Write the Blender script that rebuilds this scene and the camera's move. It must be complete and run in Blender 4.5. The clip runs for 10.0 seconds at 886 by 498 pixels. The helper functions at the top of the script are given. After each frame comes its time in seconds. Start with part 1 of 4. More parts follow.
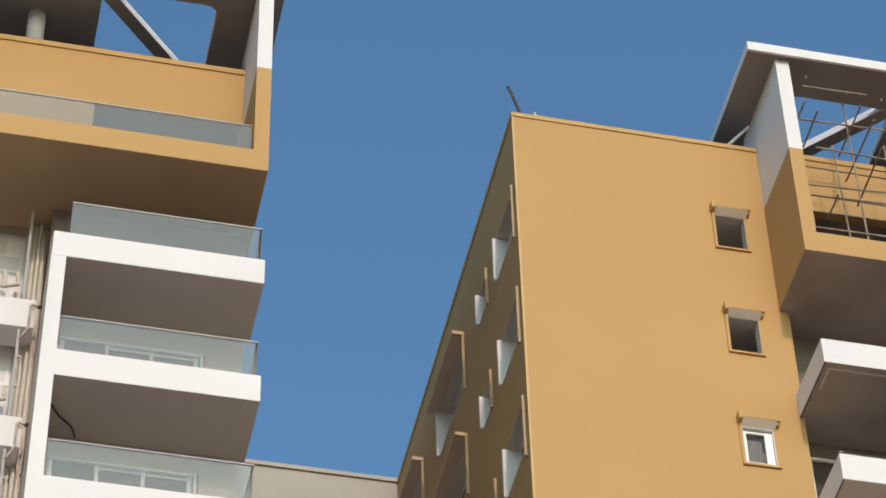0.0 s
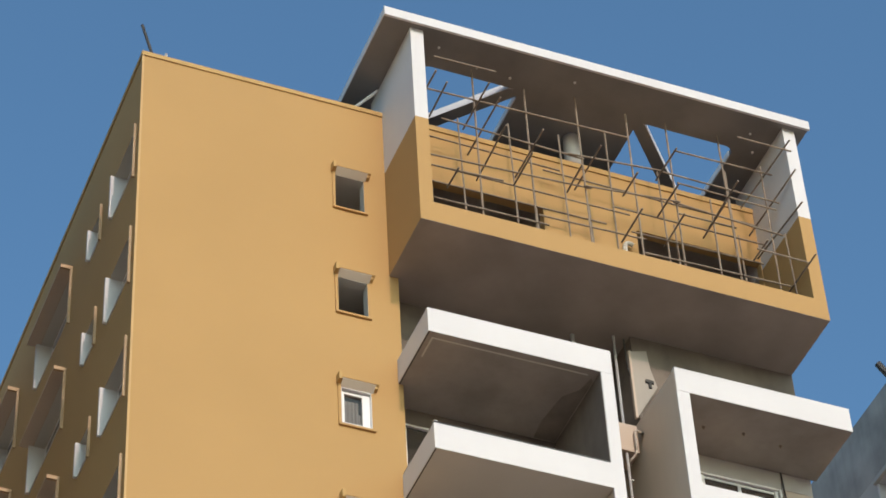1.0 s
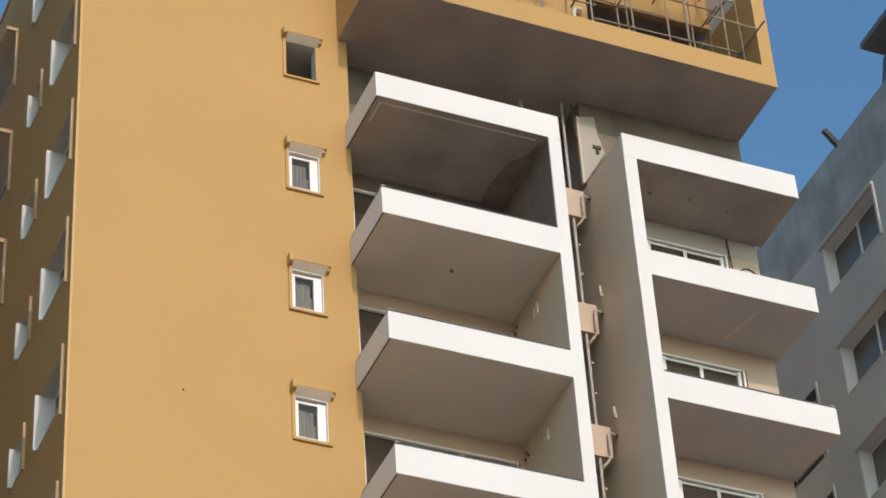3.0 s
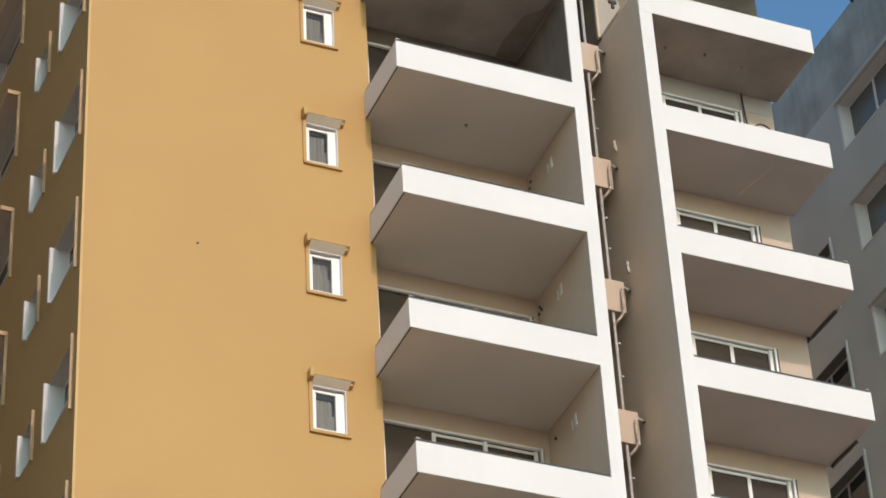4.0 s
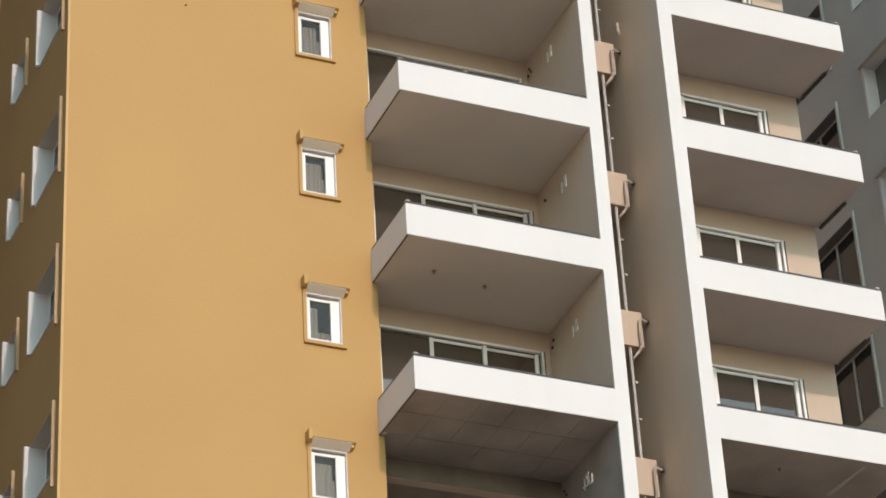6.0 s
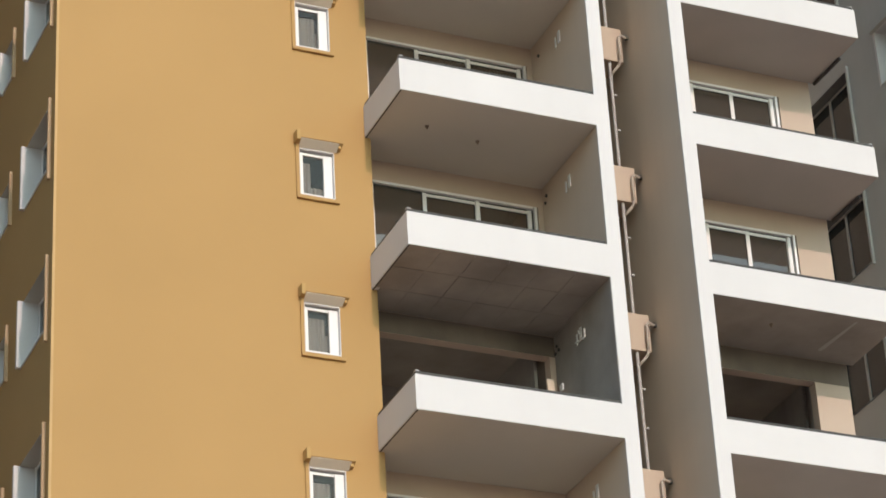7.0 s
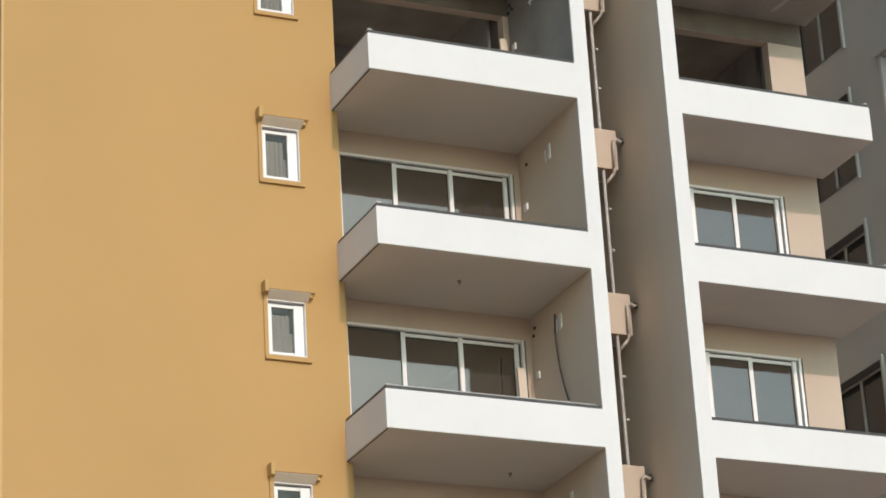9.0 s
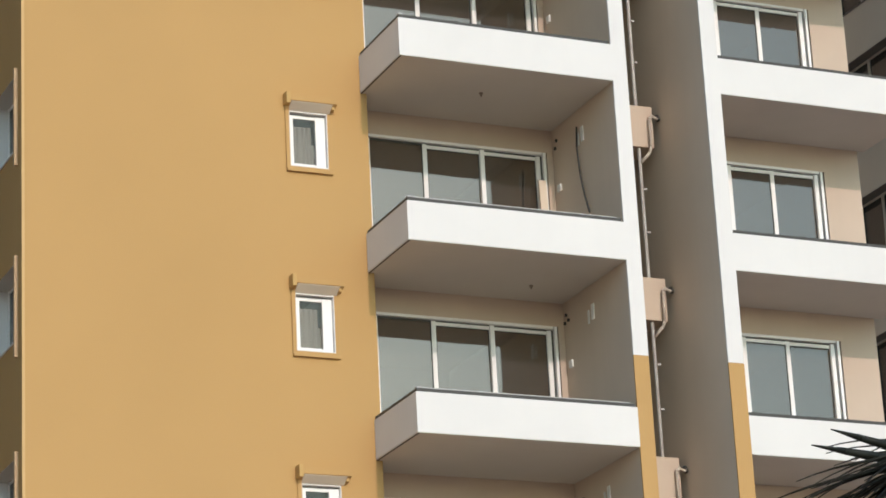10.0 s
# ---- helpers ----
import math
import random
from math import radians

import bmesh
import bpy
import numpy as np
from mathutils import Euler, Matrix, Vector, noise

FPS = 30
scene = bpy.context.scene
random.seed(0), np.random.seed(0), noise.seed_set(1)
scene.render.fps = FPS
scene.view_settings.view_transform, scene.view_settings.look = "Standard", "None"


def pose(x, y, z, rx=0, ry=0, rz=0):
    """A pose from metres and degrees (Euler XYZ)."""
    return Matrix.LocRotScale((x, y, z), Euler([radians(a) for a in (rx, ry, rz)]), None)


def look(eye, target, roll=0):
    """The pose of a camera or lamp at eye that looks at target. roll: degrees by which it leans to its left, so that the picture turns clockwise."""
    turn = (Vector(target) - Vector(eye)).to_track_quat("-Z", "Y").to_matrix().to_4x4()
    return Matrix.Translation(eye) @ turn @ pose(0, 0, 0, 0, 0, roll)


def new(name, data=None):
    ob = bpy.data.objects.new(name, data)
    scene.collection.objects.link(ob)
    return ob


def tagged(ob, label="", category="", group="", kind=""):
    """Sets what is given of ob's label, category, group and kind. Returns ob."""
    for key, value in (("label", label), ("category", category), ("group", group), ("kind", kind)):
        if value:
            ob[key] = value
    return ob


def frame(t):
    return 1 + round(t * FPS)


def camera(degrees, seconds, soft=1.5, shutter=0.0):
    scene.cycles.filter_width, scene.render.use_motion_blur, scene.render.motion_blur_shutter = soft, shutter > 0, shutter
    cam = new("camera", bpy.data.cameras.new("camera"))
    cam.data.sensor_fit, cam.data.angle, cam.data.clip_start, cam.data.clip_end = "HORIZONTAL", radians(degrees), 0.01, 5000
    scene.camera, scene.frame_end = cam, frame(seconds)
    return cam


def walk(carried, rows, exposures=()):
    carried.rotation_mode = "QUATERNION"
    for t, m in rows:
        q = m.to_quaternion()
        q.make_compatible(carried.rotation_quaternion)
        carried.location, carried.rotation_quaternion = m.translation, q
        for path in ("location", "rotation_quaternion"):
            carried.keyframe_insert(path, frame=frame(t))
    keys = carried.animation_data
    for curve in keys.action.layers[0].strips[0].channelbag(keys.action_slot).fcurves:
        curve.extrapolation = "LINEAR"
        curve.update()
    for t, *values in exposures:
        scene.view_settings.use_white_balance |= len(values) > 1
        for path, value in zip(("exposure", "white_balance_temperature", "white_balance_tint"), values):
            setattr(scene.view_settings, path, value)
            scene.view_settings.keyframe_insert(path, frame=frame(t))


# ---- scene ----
cam = camera(17.544, 10.0, soft=1.7)
EYE = (-10.913, -38.862, 1.6)
# seconds, heading, upward tilt, lean
ROWS = [
    (0.0, -13.481, 46.075, -1.688),
    (0.5, -19.200, 45.334, -2.426),
    (1.0, -24.315, 44.747, -3.670),
    (1.5, -27.003, 43.691, -4.303),
    (2.0, -25.939, 42.337, -3.962),
    (2.2, -25.895, 41.658, -4.178),
    (3.3, -25.101, 39.301, -3.847),
    (3.5, -24.916, 38.698, -3.649),
    (4.0, -24.697, 37.111, -3.453),
    (4.5, -24.882, 35.929, -3.526),
    (5.0, -24.894, 34.927, -3.795),
    (5.5, -24.618, 33.497, -3.622),
    (5.7, -24.646, 33.062, -3.608),
    (6.8, -24.398, 30.130, -3.165),
    (7.0, -24.567, 29.479, -3.384),
    (7.5, -24.656, 27.708, -3.345),
    (8.0, -24.979, 26.089, -3.450),
    (8.5, -25.051, 24.329, -3.334),
    (9.0, -25.173, 22.640, -3.426),
    (9.5, -24.820, 21.018, -3.302),
    (10.0, -24.491, 18.923, -2.999),
]


def aimed(heading, tilt, lean):
    turn = Euler((radians(90 + tilt), 0, radians(heading)), "XYZ").to_matrix().to_4x4()
    return Matrix.Translation(EYE) @ turn @ pose(0, 0, 0, 0, 0, lean)


walk(cam, [(t, aimed(h, p, r)) for t, h, p, r in ROWS], exposures=[(0.0, 0.03, 6500, 10), (4.5, 0.06, 6500, 10), (7.5, 0.0, 6450, 10), (9.0, 0.01, 6320, 8), (10.0, 0.04, 6320, 8)])

# ---- light ----
SUN_FROM = Vector((0.0, -1.0, 0.43)).normalized()
sun_lamp = bpy.data.lights.new("sun", "SUN")
sun_lamp.energy, sun_lamp.angle, sun_lamp.color = 1.84, radians(0.6), (1.0, 0.762, 0.695)
sun = new("sun", sun_lamp)
sun.matrix_world = look(SUN_FROM * 200, (0, 0, 0))

world = bpy.data.worlds.new("world")
scene.world = world
world.use_nodes = True
wn = world.node_tree.nodes
sky = wn.new("ShaderNodeTexSky")
sky.sky_type, sky.sun_disc = "NISHITA", False
sky.sun_elevation = math.asin(SUN_FROM.z)
sky.sun_rotation = math.atan2(SUN_FROM.x, SUN_FROM.y)
sky.air_density, sky.dust_density, sky.ozone_density = 1.0, 2.0, 3.0
clear_air = wn.new("ShaderNodeVectorMath")
clear_air.operation = "MULTIPLY"
clear_air.inputs[1].default_value = (0.80, 1.035, 1.05)
world.node_tree.links.new(sky.outputs[0], clear_air.inputs[0])
world.node_tree.links.new(clear_air.outputs[0], wn["Background"].inputs[0])
wn["Background"].inputs[1].default_value = 0.185


# ---- materials ----
def paint(name, colour, rough=0.8, vary=0.06, scale=0.6, grain=60.0, bump=0.15, streak=0.0, metal=0.0):
    """Plain paint or plaster: slow blotches, fine grain, optional rain streaks."""
    m = bpy.data.materials.new(name)
    m.use_nodes = True
    nt = m.node_tree
    bsdf = nt.nodes["Principled BSDF"]
    bsdf.inputs["Roughness"].default_value = rough
    bsdf.inputs["Metallic"].default_value = metal
    bsdf.inputs["Specular IOR Level"].default_value = 0.25
    geo = nt.nodes.new("ShaderNodeNewGeometry")
    big = nt.nodes.new("ShaderNodeTexNoise")
    big.inputs["Scale"].default_value, big.inputs["Detail"].default_value = scale, 5
    nt.links.new(geo.outputs["Position"], big.inputs["Vector"])
    fine = nt.nodes.new("ShaderNodeTexNoise")
    fine.inputs["Scale"].default_value, fine.inputs["Detail"].default_value = grain, 3
    nt.links.new(geo.outputs["Position"], fine.inputs["Vector"])
    ramp = nt.nodes.new("ShaderNodeMapRange")
    ramp.inputs["From Min"].default_value, ramp.inputs["From Max"].default_value = 0.3, 0.7
    ramp.inputs["To Min"].default_value, ramp.inputs["To Max"].default_value = 1 - vary, 1 + vary
    nt.links.new(big.outputs["Fac"], ramp.inputs["Value"])
    amount = ramp.outputs["Result"]
    if streak:
        squash = nt.nodes.new("ShaderNodeMapping")
        squash.inputs["Scale"].default_value = (5.0, 5.0, 0.25)
        nt.links.new(geo.outputs["Position"], squash.inputs["Vector"])
        run = nt.nodes.new("ShaderNodeTexNoise")
        run.inputs["Scale"].default_value, run.inputs["Detail"].default_value = 1.0, 6
        nt.links.new(squash.outputs["Vector"], run.inputs["Vector"])
        r2 = nt.nodes.new("ShaderNodeMapRange")
        r2.inputs["From Min"].default_value, r2.inputs["From Max"].default_value = 0.45, 0.75
        r2.inputs["To Min"].default_value, r2.inputs["To Max"].default_value = 1.0, 1 - streak
        nt.links.new(run.outputs["Fac"], r2.inputs["Value"])
        mul = nt.nodes.new("ShaderNodeMath")
        mul.operation = "MULTIPLY"
        nt.links.new(amount, mul.inputs[0])
        nt.links.new(r2.outputs["Result"], mul.inputs[1])
        amount = mul.outputs[0]
    tint = nt.nodes.new("ShaderNodeVectorMath")
    tint.operation = "SCALE"
    tint.inputs[0].default_value = colour
    nt.links.new(amount, tint.inputs["Scale"])
    nt.links.new(tint.outputs["Vector"], bsdf.inputs["Base Color"])
    b = nt.nodes.new("ShaderNodeBump")
    b.inputs["Strength"].default_value, b.inputs["Distance"].default_value = bump, 0.01
    nt.links.new(fine.outputs["Fac"], b.inputs["Height"])
    nt.links.new(b.outputs["Normal"], bsdf.inputs["Normal"])
    return m


def pane_glass(name, tint, base, sheen=(0.9, 0.93, 0.93), ripple=0.02, haze=0.0, veil_colour=(0.80, 0.75, 0.68)):
    m = bpy.data.materials.new(name)
    m.use_nodes = True
    nt = m.node_tree
    nt.nodes.clear()
    out = nt.nodes.new("ShaderNodeOutputMaterial")
    mix = nt.nodes.new("ShaderNodeMixShader")
    clear = nt.nodes.new("ShaderNodeBsdfTransparent")
    clear.inputs["Color"].default_value = (*tint, 1)
    gloss = nt.nodes.new("ShaderNodeBsdfGlossy")
    gloss.inputs["Roughness"].default_value = 0.03
    gloss.inputs["Color"].default_value = (*sheen, 1)
    facing = nt.nodes.new("ShaderNodeLayerWeight")
    facing.inputs["Blend"].default_value = 0.5
    power = nt.nodes.new("ShaderNodeMath")
    power.operation = "POWER"
    power.inputs[1].default_value = 3.5
    nt.links.new(facing.outputs["Facing"], power.inputs[0])
    fres = nt.nodes.new("ShaderNodeMapRange")
    fres.inputs["To Min"].default_value, fres.inputs["To Max"].default_value = base, 0.95
    nt.links.new(power.outputs[0], fres.inputs["Value"])
    geo = nt.nodes.new("ShaderNodeNewGeometry")
    wave = nt.nodes.new("ShaderNodeTexNoise")
    wave.inputs["Scale"].default_value = 0.9
    nt.links.new(geo.outputs["Position"], wave.inputs["Vector"])
    b = nt.nodes.new("ShaderNodeBump")
    b.inputs["Strength"].default_value, b.inputs["Distance"].default_value = ripple, 0.1
    nt.links.new(wave.outputs["Fac"], b.inputs["Height"])
    nt.links.new(b.outputs["Normal"], gloss.inputs["Normal"])
    nt.links.new(fres.outputs[0], mix.inputs[0])
    nt.links.new(clear.outputs[0], mix.inputs[1])
    nt.links.new(gloss.outputs[0], mix.inputs[2])
    last = mix.outputs[0]
    # Diffuse veil: dust on the railings, on windows a greyed sky reflection.
    if haze:
        veil = nt.nodes.new("ShaderNodeBsdfDiffuse")
        veil.inputs["Color"].default_value = (*veil_colour, 1)
        film = nt.nodes.new("ShaderNodeMixShader")
        film.inputs[0].default_value = haze
        nt.links.new(last, film.inputs[1])
        nt.links.new(veil.outputs[0], film.inputs[2])
        last = film.outputs[0]
    nt.links.new(last, out.inputs["Surface"])
    return m


OCHRE = paint("ochre_stucco", (0.455, 0.272, 0.107), 0.85, 0.035, 0.3, 45, 0.2)
WHITE = paint("white_paint", (0.67, 0.632, 0.612), 0.6, 0.025, 0.8, 60, 0.08, 0.012)
SOFFIT = paint("soffit_paint", (0.58, 0.53, 0.46), 0.8, 0.05, 0.5, 40, 0.15)
TAUPE = paint("taupe_paint", (0.58, 0.462, 0.355), 0.8, 0.07, 0.4, 45, 0.15, 0.02)
CREAM = paint("cream_paint", (0.525, 0.405, 0.318), 0.75, 0.05, 0.7, 50, 0.1, 0.02)
CONCRETE = paint("bare_concrete", (0.33, 0.287, 0.25), 0.9, 0.2, 0.9, 25, 0.5, 0.05)
GREY = paint("grey_paint", (0.485, 0.465, 0.437), 0.8, 0.07, 0.4, 45, 0.15, 0.015)
TRIM = paint("ochre_trim", (0.48, 0.30, 0.115), 0.75, 0.05, 1.5, 60, 0.1, 0.08)
FRAME = paint("white_upvc", (0.80, 0.757, 0.738), 0.35, 0.02, 2.0, 90, 0.02)
DARK = paint("dark_rail_metal", (0.06, 0.055, 0.05), 0.5, 0.1, 3, 80, 0.05)
STEEL = paint("scaffold_steel", (0.27, 0.205, 0.15), 0.65, 0.25, 4, 70, 0.2, 0.2)
PIPE = paint("grey_pvc", (0.46, 0.43, 0.41), 0.45, 0.06, 2, 60, 0.05, 0.1)
STRIP = paint("pale_edge_paint", (0.50, 0.345, 0.21), 0.8, 0.06, 1.0, 60, 0.1)
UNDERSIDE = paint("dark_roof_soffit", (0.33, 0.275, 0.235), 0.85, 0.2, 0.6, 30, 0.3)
ROOM = paint("room_plaster", (0.60, 0.54, 0.48), 0.9, 0.1, 0.8, 30, 0.2)
EAVES = paint("pale_grey_slab_paint", (0.53, 0.485, 0.445), 0.85, 0.06, 0.6, 30, 0.2)
# Taupe lightened and warmed in place of bounced light on the slot's side.
TAUPE_BOUNCE = paint("beige_slot_paint", (0.68, 0.54, 0.42), 0.8, 0.07, 0.4, 45, 0.15, 0.02)
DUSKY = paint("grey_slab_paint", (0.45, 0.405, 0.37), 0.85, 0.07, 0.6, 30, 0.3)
# Dark tone for undersides; below the white roof beams it paints their shade.
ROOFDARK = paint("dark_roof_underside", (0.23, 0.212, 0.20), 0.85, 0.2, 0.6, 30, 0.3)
REAR = paint("grey_beige_paint", (0.385, 0.335, 0.285), 0.85, 0.08, 0.5, 40, 0.2, 0.04)
SLATE = paint("slate_grey_paint", (0.13, 0.135, 0.14), 0.8, 0.12, 0.8, 40, 0.2, 0.04)
PARAPET = paint("weathered_grey_plaster", (0.36, 0.335, 0.31), 0.9, 0.22, 0.9, 25, 0.4, 0.12)
# Tan colour carries the warm bounced light on the other tower's terrace soffit.
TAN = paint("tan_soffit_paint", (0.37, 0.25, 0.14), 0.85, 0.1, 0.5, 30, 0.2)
BEAD = paint("corner_bead_paint", (0.55, 0.355, 0.165), 0.8, 0.05, 1.5, 60, 0.1)
HOOD = paint("pale_hood_paint", (0.68, 0.565, 0.45), 0.8, 0.05, 1.5, 60, 0.1)
PALE = paint("pale_cream_pvc", (0.60, 0.54, 0.44), 0.5, 0.06, 2, 60, 0.05, 0.06)
BEIGE = paint("beige_pvc", (0.47, 0.40, 0.335), 0.5, 0.06, 2, 60, 0.05, 0.06)
CURTAIN = paint("grey_curtain", (0.37, 0.345, 0.335), 0.9, 0.08, 3, 120, 0.2)
PLATE = paint("white_plastic", (0.72, 0.70, 0.66), 0.4, 0.03, 4, 80, 0.02)
# Bare cement, darkened further to hold shade in recesses and under the penthouse.
SHADE_CEMENT = paint("bare_cement_plaster", (0.18, 0.145, 0.118), 0.92, 0.22, 1.1, 22, 0.4, 0.08)
EARTH = paint("dry_ground", (0.54, 0.405, 0.30), 0.95, 0.25, 0.12, 4, 0.6)
DAMP = paint("damp_concrete", (0.20, 0.168, 0.143), 0.9, 0.25, 1.6, 25, 0.4)
BARK = paint("palm_bark", (0.14, 0.11, 0.08), 0.95, 0.3, 3, 14, 0.9)
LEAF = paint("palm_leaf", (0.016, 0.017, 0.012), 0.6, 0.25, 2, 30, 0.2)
# Warm sheen and diffuse veil colour the sky's reflection towards grey.
GLASS = pane_glass("tinted_glass", (0.50, 0.48, 0.45), 0.18, (1.0, 0.80, 0.66), 0.012, 0.045)
CLEAR = pane_glass("clear_glass", (0.82, 0.80, 0.77), 0.05, (0.85, 0.75, 0.65))
DUSTY = pane_glass("dusty_railing_glass", (0.80, 0.82, 0.80), 0.08, (0.78, 0.76, 0.72), 0.02, 0.14, (0.56, 0.56, 0.53))
DEEPGLASS = pane_glass("dark_window_glass", (0.22, 0.22, 0.22), 0.13, (0.62, 0.62, 0.60), 0.02, 0.06)
SHADEGLASS = pane_glass("dark_utility_glass", (0.07, 0.075, 0.08), 0.07, (0.45, 0.47, 0.48), 0.02, 0.07, (0.5, 0.52, 0.52))
# Stronger veil here paints the panes' dull grey reflection.
FARGLASS = pane_glass("dusty_window_glass", (0.30, 0.30, 0.30), 0.05, (0.60, 0.55, 0.52), 0.02, 0.18)


# ---- mesh helpers ----
def box(bm, x0, x1, y0, y1, z0, z1, soft=0.0):
    """An upright block between two corners, with softened edges if asked."""
    m = Matrix.LocRotScale(((x0 + x1) / 2, (y0 + y1) / 2, (z0 + z1) / 2), None, (x1 - x0, y1 - y0, z1 - z0))
    made = bmesh.ops.create_cube(bm, size=1.0, matrix=m)
    if soft:
        edges = list({e for v in made["verts"] for e in v.link_edges})
        bmesh.ops.bevel(bm, geom=edges, offset=soft, segments=2, profile=0.6, affect="EDGES")
    return bm


def blocks(*spans, soft=0.0):
    bm = bmesh.new()
    for s in spans:
        box(bm, *s, soft=soft)
    return bm


def prism(points, axis, a, b):
    """An outline of (u, v) pairs drawn out from a to b along an axis."""
    bm = bmesh.new()

    def at(u, v, w):
        return (w, u, v) if axis == "x" else (u, w, v) if axis == "y" else (u, v, w)
    one = [bm.verts.new(at(u, v, a)) for u, v in points]
    two = [bm.verts.new(at(u, v, b)) for u, v in points]
    bm.faces.new(one)
    bm.faces.new(two[::-1])
    n = len(points)
    for i in range(n):
        bm.faces.new((one[i], one[i - 1], two[i - 1], two[i]))
    bmesh.ops.recalc_face_normals(bm, faces=bm.faces)
    return bm


def rod(bm, a, b, r, sides=8):
    """A round bar from a to b."""
    a, b = Vector(a), Vector(b)
    m = Matrix.Translation((a + b) / 2) @ (b - a).to_track_quat("Z", "Y").to_matrix().to_4x4()
    bmesh.ops.create_cone(bm, cap_ends=True, segments=sides, radius1=r, radius2=r, depth=(b - a).length, matrix=m)
    return bm


def tube(points, r, sides=8):
    """A bent pipe through points."""
    bm = bmesh.new()
    for a, b in zip(points, points[1:]):
        rod(bm, a, b, r, sides)
    for p in points[1:-1]:
        bmesh.ops.create_uvsphere(bm, u_segments=8, v_segments=6, radius=r * 1.12, matrix=Matrix.Translation(p))
    return bm


def pierced(axis, face, depth, u0, u1, z0, z1, holes, fillet=0.0):
    """A wall square to an axis, from face to face + depth, with openings (u0, u1, z0, z1) right through it."""
    us = sorted({u0, u1, *[h[i] for h in holes for i in (0, 1)]})
    zs = sorted({z0, z1, *[h[i] for h in holes for i in (2, 3)]})
    solid = {}
    for i in range(len(us) - 1):
        for j in range(len(zs) - 1):
            cu, cz = (us[i] + us[i + 1]) / 2, (zs[j] + zs[j + 1]) / 2
            solid[i, j] = not any(h[0] < cu < h[1] and h[2] < cz < h[3] for h in holes)
    bm = bmesh.new()
    seen = {}

    def at(i, j, k):
        if (i, j, k) not in seen:
            w = face + depth * k
            seen[i, j, k] = bm.verts.new((us[i], w, zs[j]) if axis == "y" else (us[i], zs[j], w) if axis == "z" else (w, us[i], zs[j]))
        return seen[i, j, k]
    for (i, j), full in solid.items():
        if not full:
            continue
        bm.faces.new((at(i, j, 0), at(i + 1, j, 0), at(i + 1, j + 1, 0), at(i, j + 1, 0)))
        bm.faces.new((at(i, j, 1), at(i, j + 1, 1), at(i + 1, j + 1, 1), at(i + 1, j, 1)))
        for di, dj, p, q in ((-1, 0, (i, j), (i, j + 1)), (1, 0, (i + 1, j), (i + 1, j + 1)), (0, -1, (i, j), (i + 1, j)), (0, 1, (i, j + 1), (i + 1, j + 1))):
            if not solid.get((i + di, j + dj), False):
                bm.faces.new((at(*p, 0), at(*q, 0), at(*q, 1), at(*p, 1)))
    bmesh.ops.recalc_face_normals(bm, faces=bm.faces)
    if fillet:
        corners = {(round(u, 4), round(v, 4)) for h in holes for u in h[:2] for v in h[2:]}
        edges = [e for e in bm.edges if (round(e.verts[0].co.x, 4), round(e.verts[0].co.y, 4)) in corners
                 and (e.verts[0].co.xy - e.verts[1].co.xy).length < 1e-4]
        bmesh.ops.bevel(bm, geom=edges, offset=fillet, segments=4, profile=0.5, affect="EDGES")
    return bm


def part(name, bm, material, parent, label="", smooth=False):
    """One mesh object under a thing or a part; a finished mesh may be given again to share it."""
    if isinstance(bm, bmesh.types.BMesh):
        data = bpy.data.meshes.new(name)
        bm.to_mesh(data)
        bm.free()
        data.materials.append(material)
        if smooth:
            for f in data.polygons:
                f.use_smooth = True
    else:
        data = bm
    ob = new(name, data)
    ob.parent = parent
    return tagged(ob, label)


def again(ob, parent, dz):
    """The same part and its pieces once more, dz higher."""
    o = new(ob.name.split(".")[0], ob.data)
    o.parent, o.location = parent, ob.location + Vector((0, 0, dz))
    if "label" in ob:
        o["label"] = ob["label"]
    for c in ob.children:
        again(c, o, 0)
    return o


def thing(name, label, category, group="", at=(0, 0, 0), kind=""):
    ob = new(name)
    ob.location, ob.empty_display_size = at, 0.5
    return tagged(ob, label, category, group, kind)


# ---- setting ----
STOREY = 3.0
SILL = 44.28          # underside of the top small window
EDGE = 40.36          # top of the uppermost balcony fascia
UNDER = 39.735        # its underside
TOP = 47.6            # parapet
BOX = 42.68           # underside of the penthouse frame
ROOF = 48.53          # underside of the penthouse roof
FLOORS = 13
FRONT, BACK1, BACK2, DEEP = -1.63, 0.65, 0.03, 12.0
MODULE = 20.22

bm = bmesh.new()
bmesh.ops.create_grid(bm, x_segments=24, y_segments=24, size=2500)
ground = part("ground", bm, EARTH, None)
tagged(ground, "dry pale earth ground around the towers", "ground", "", "structure")


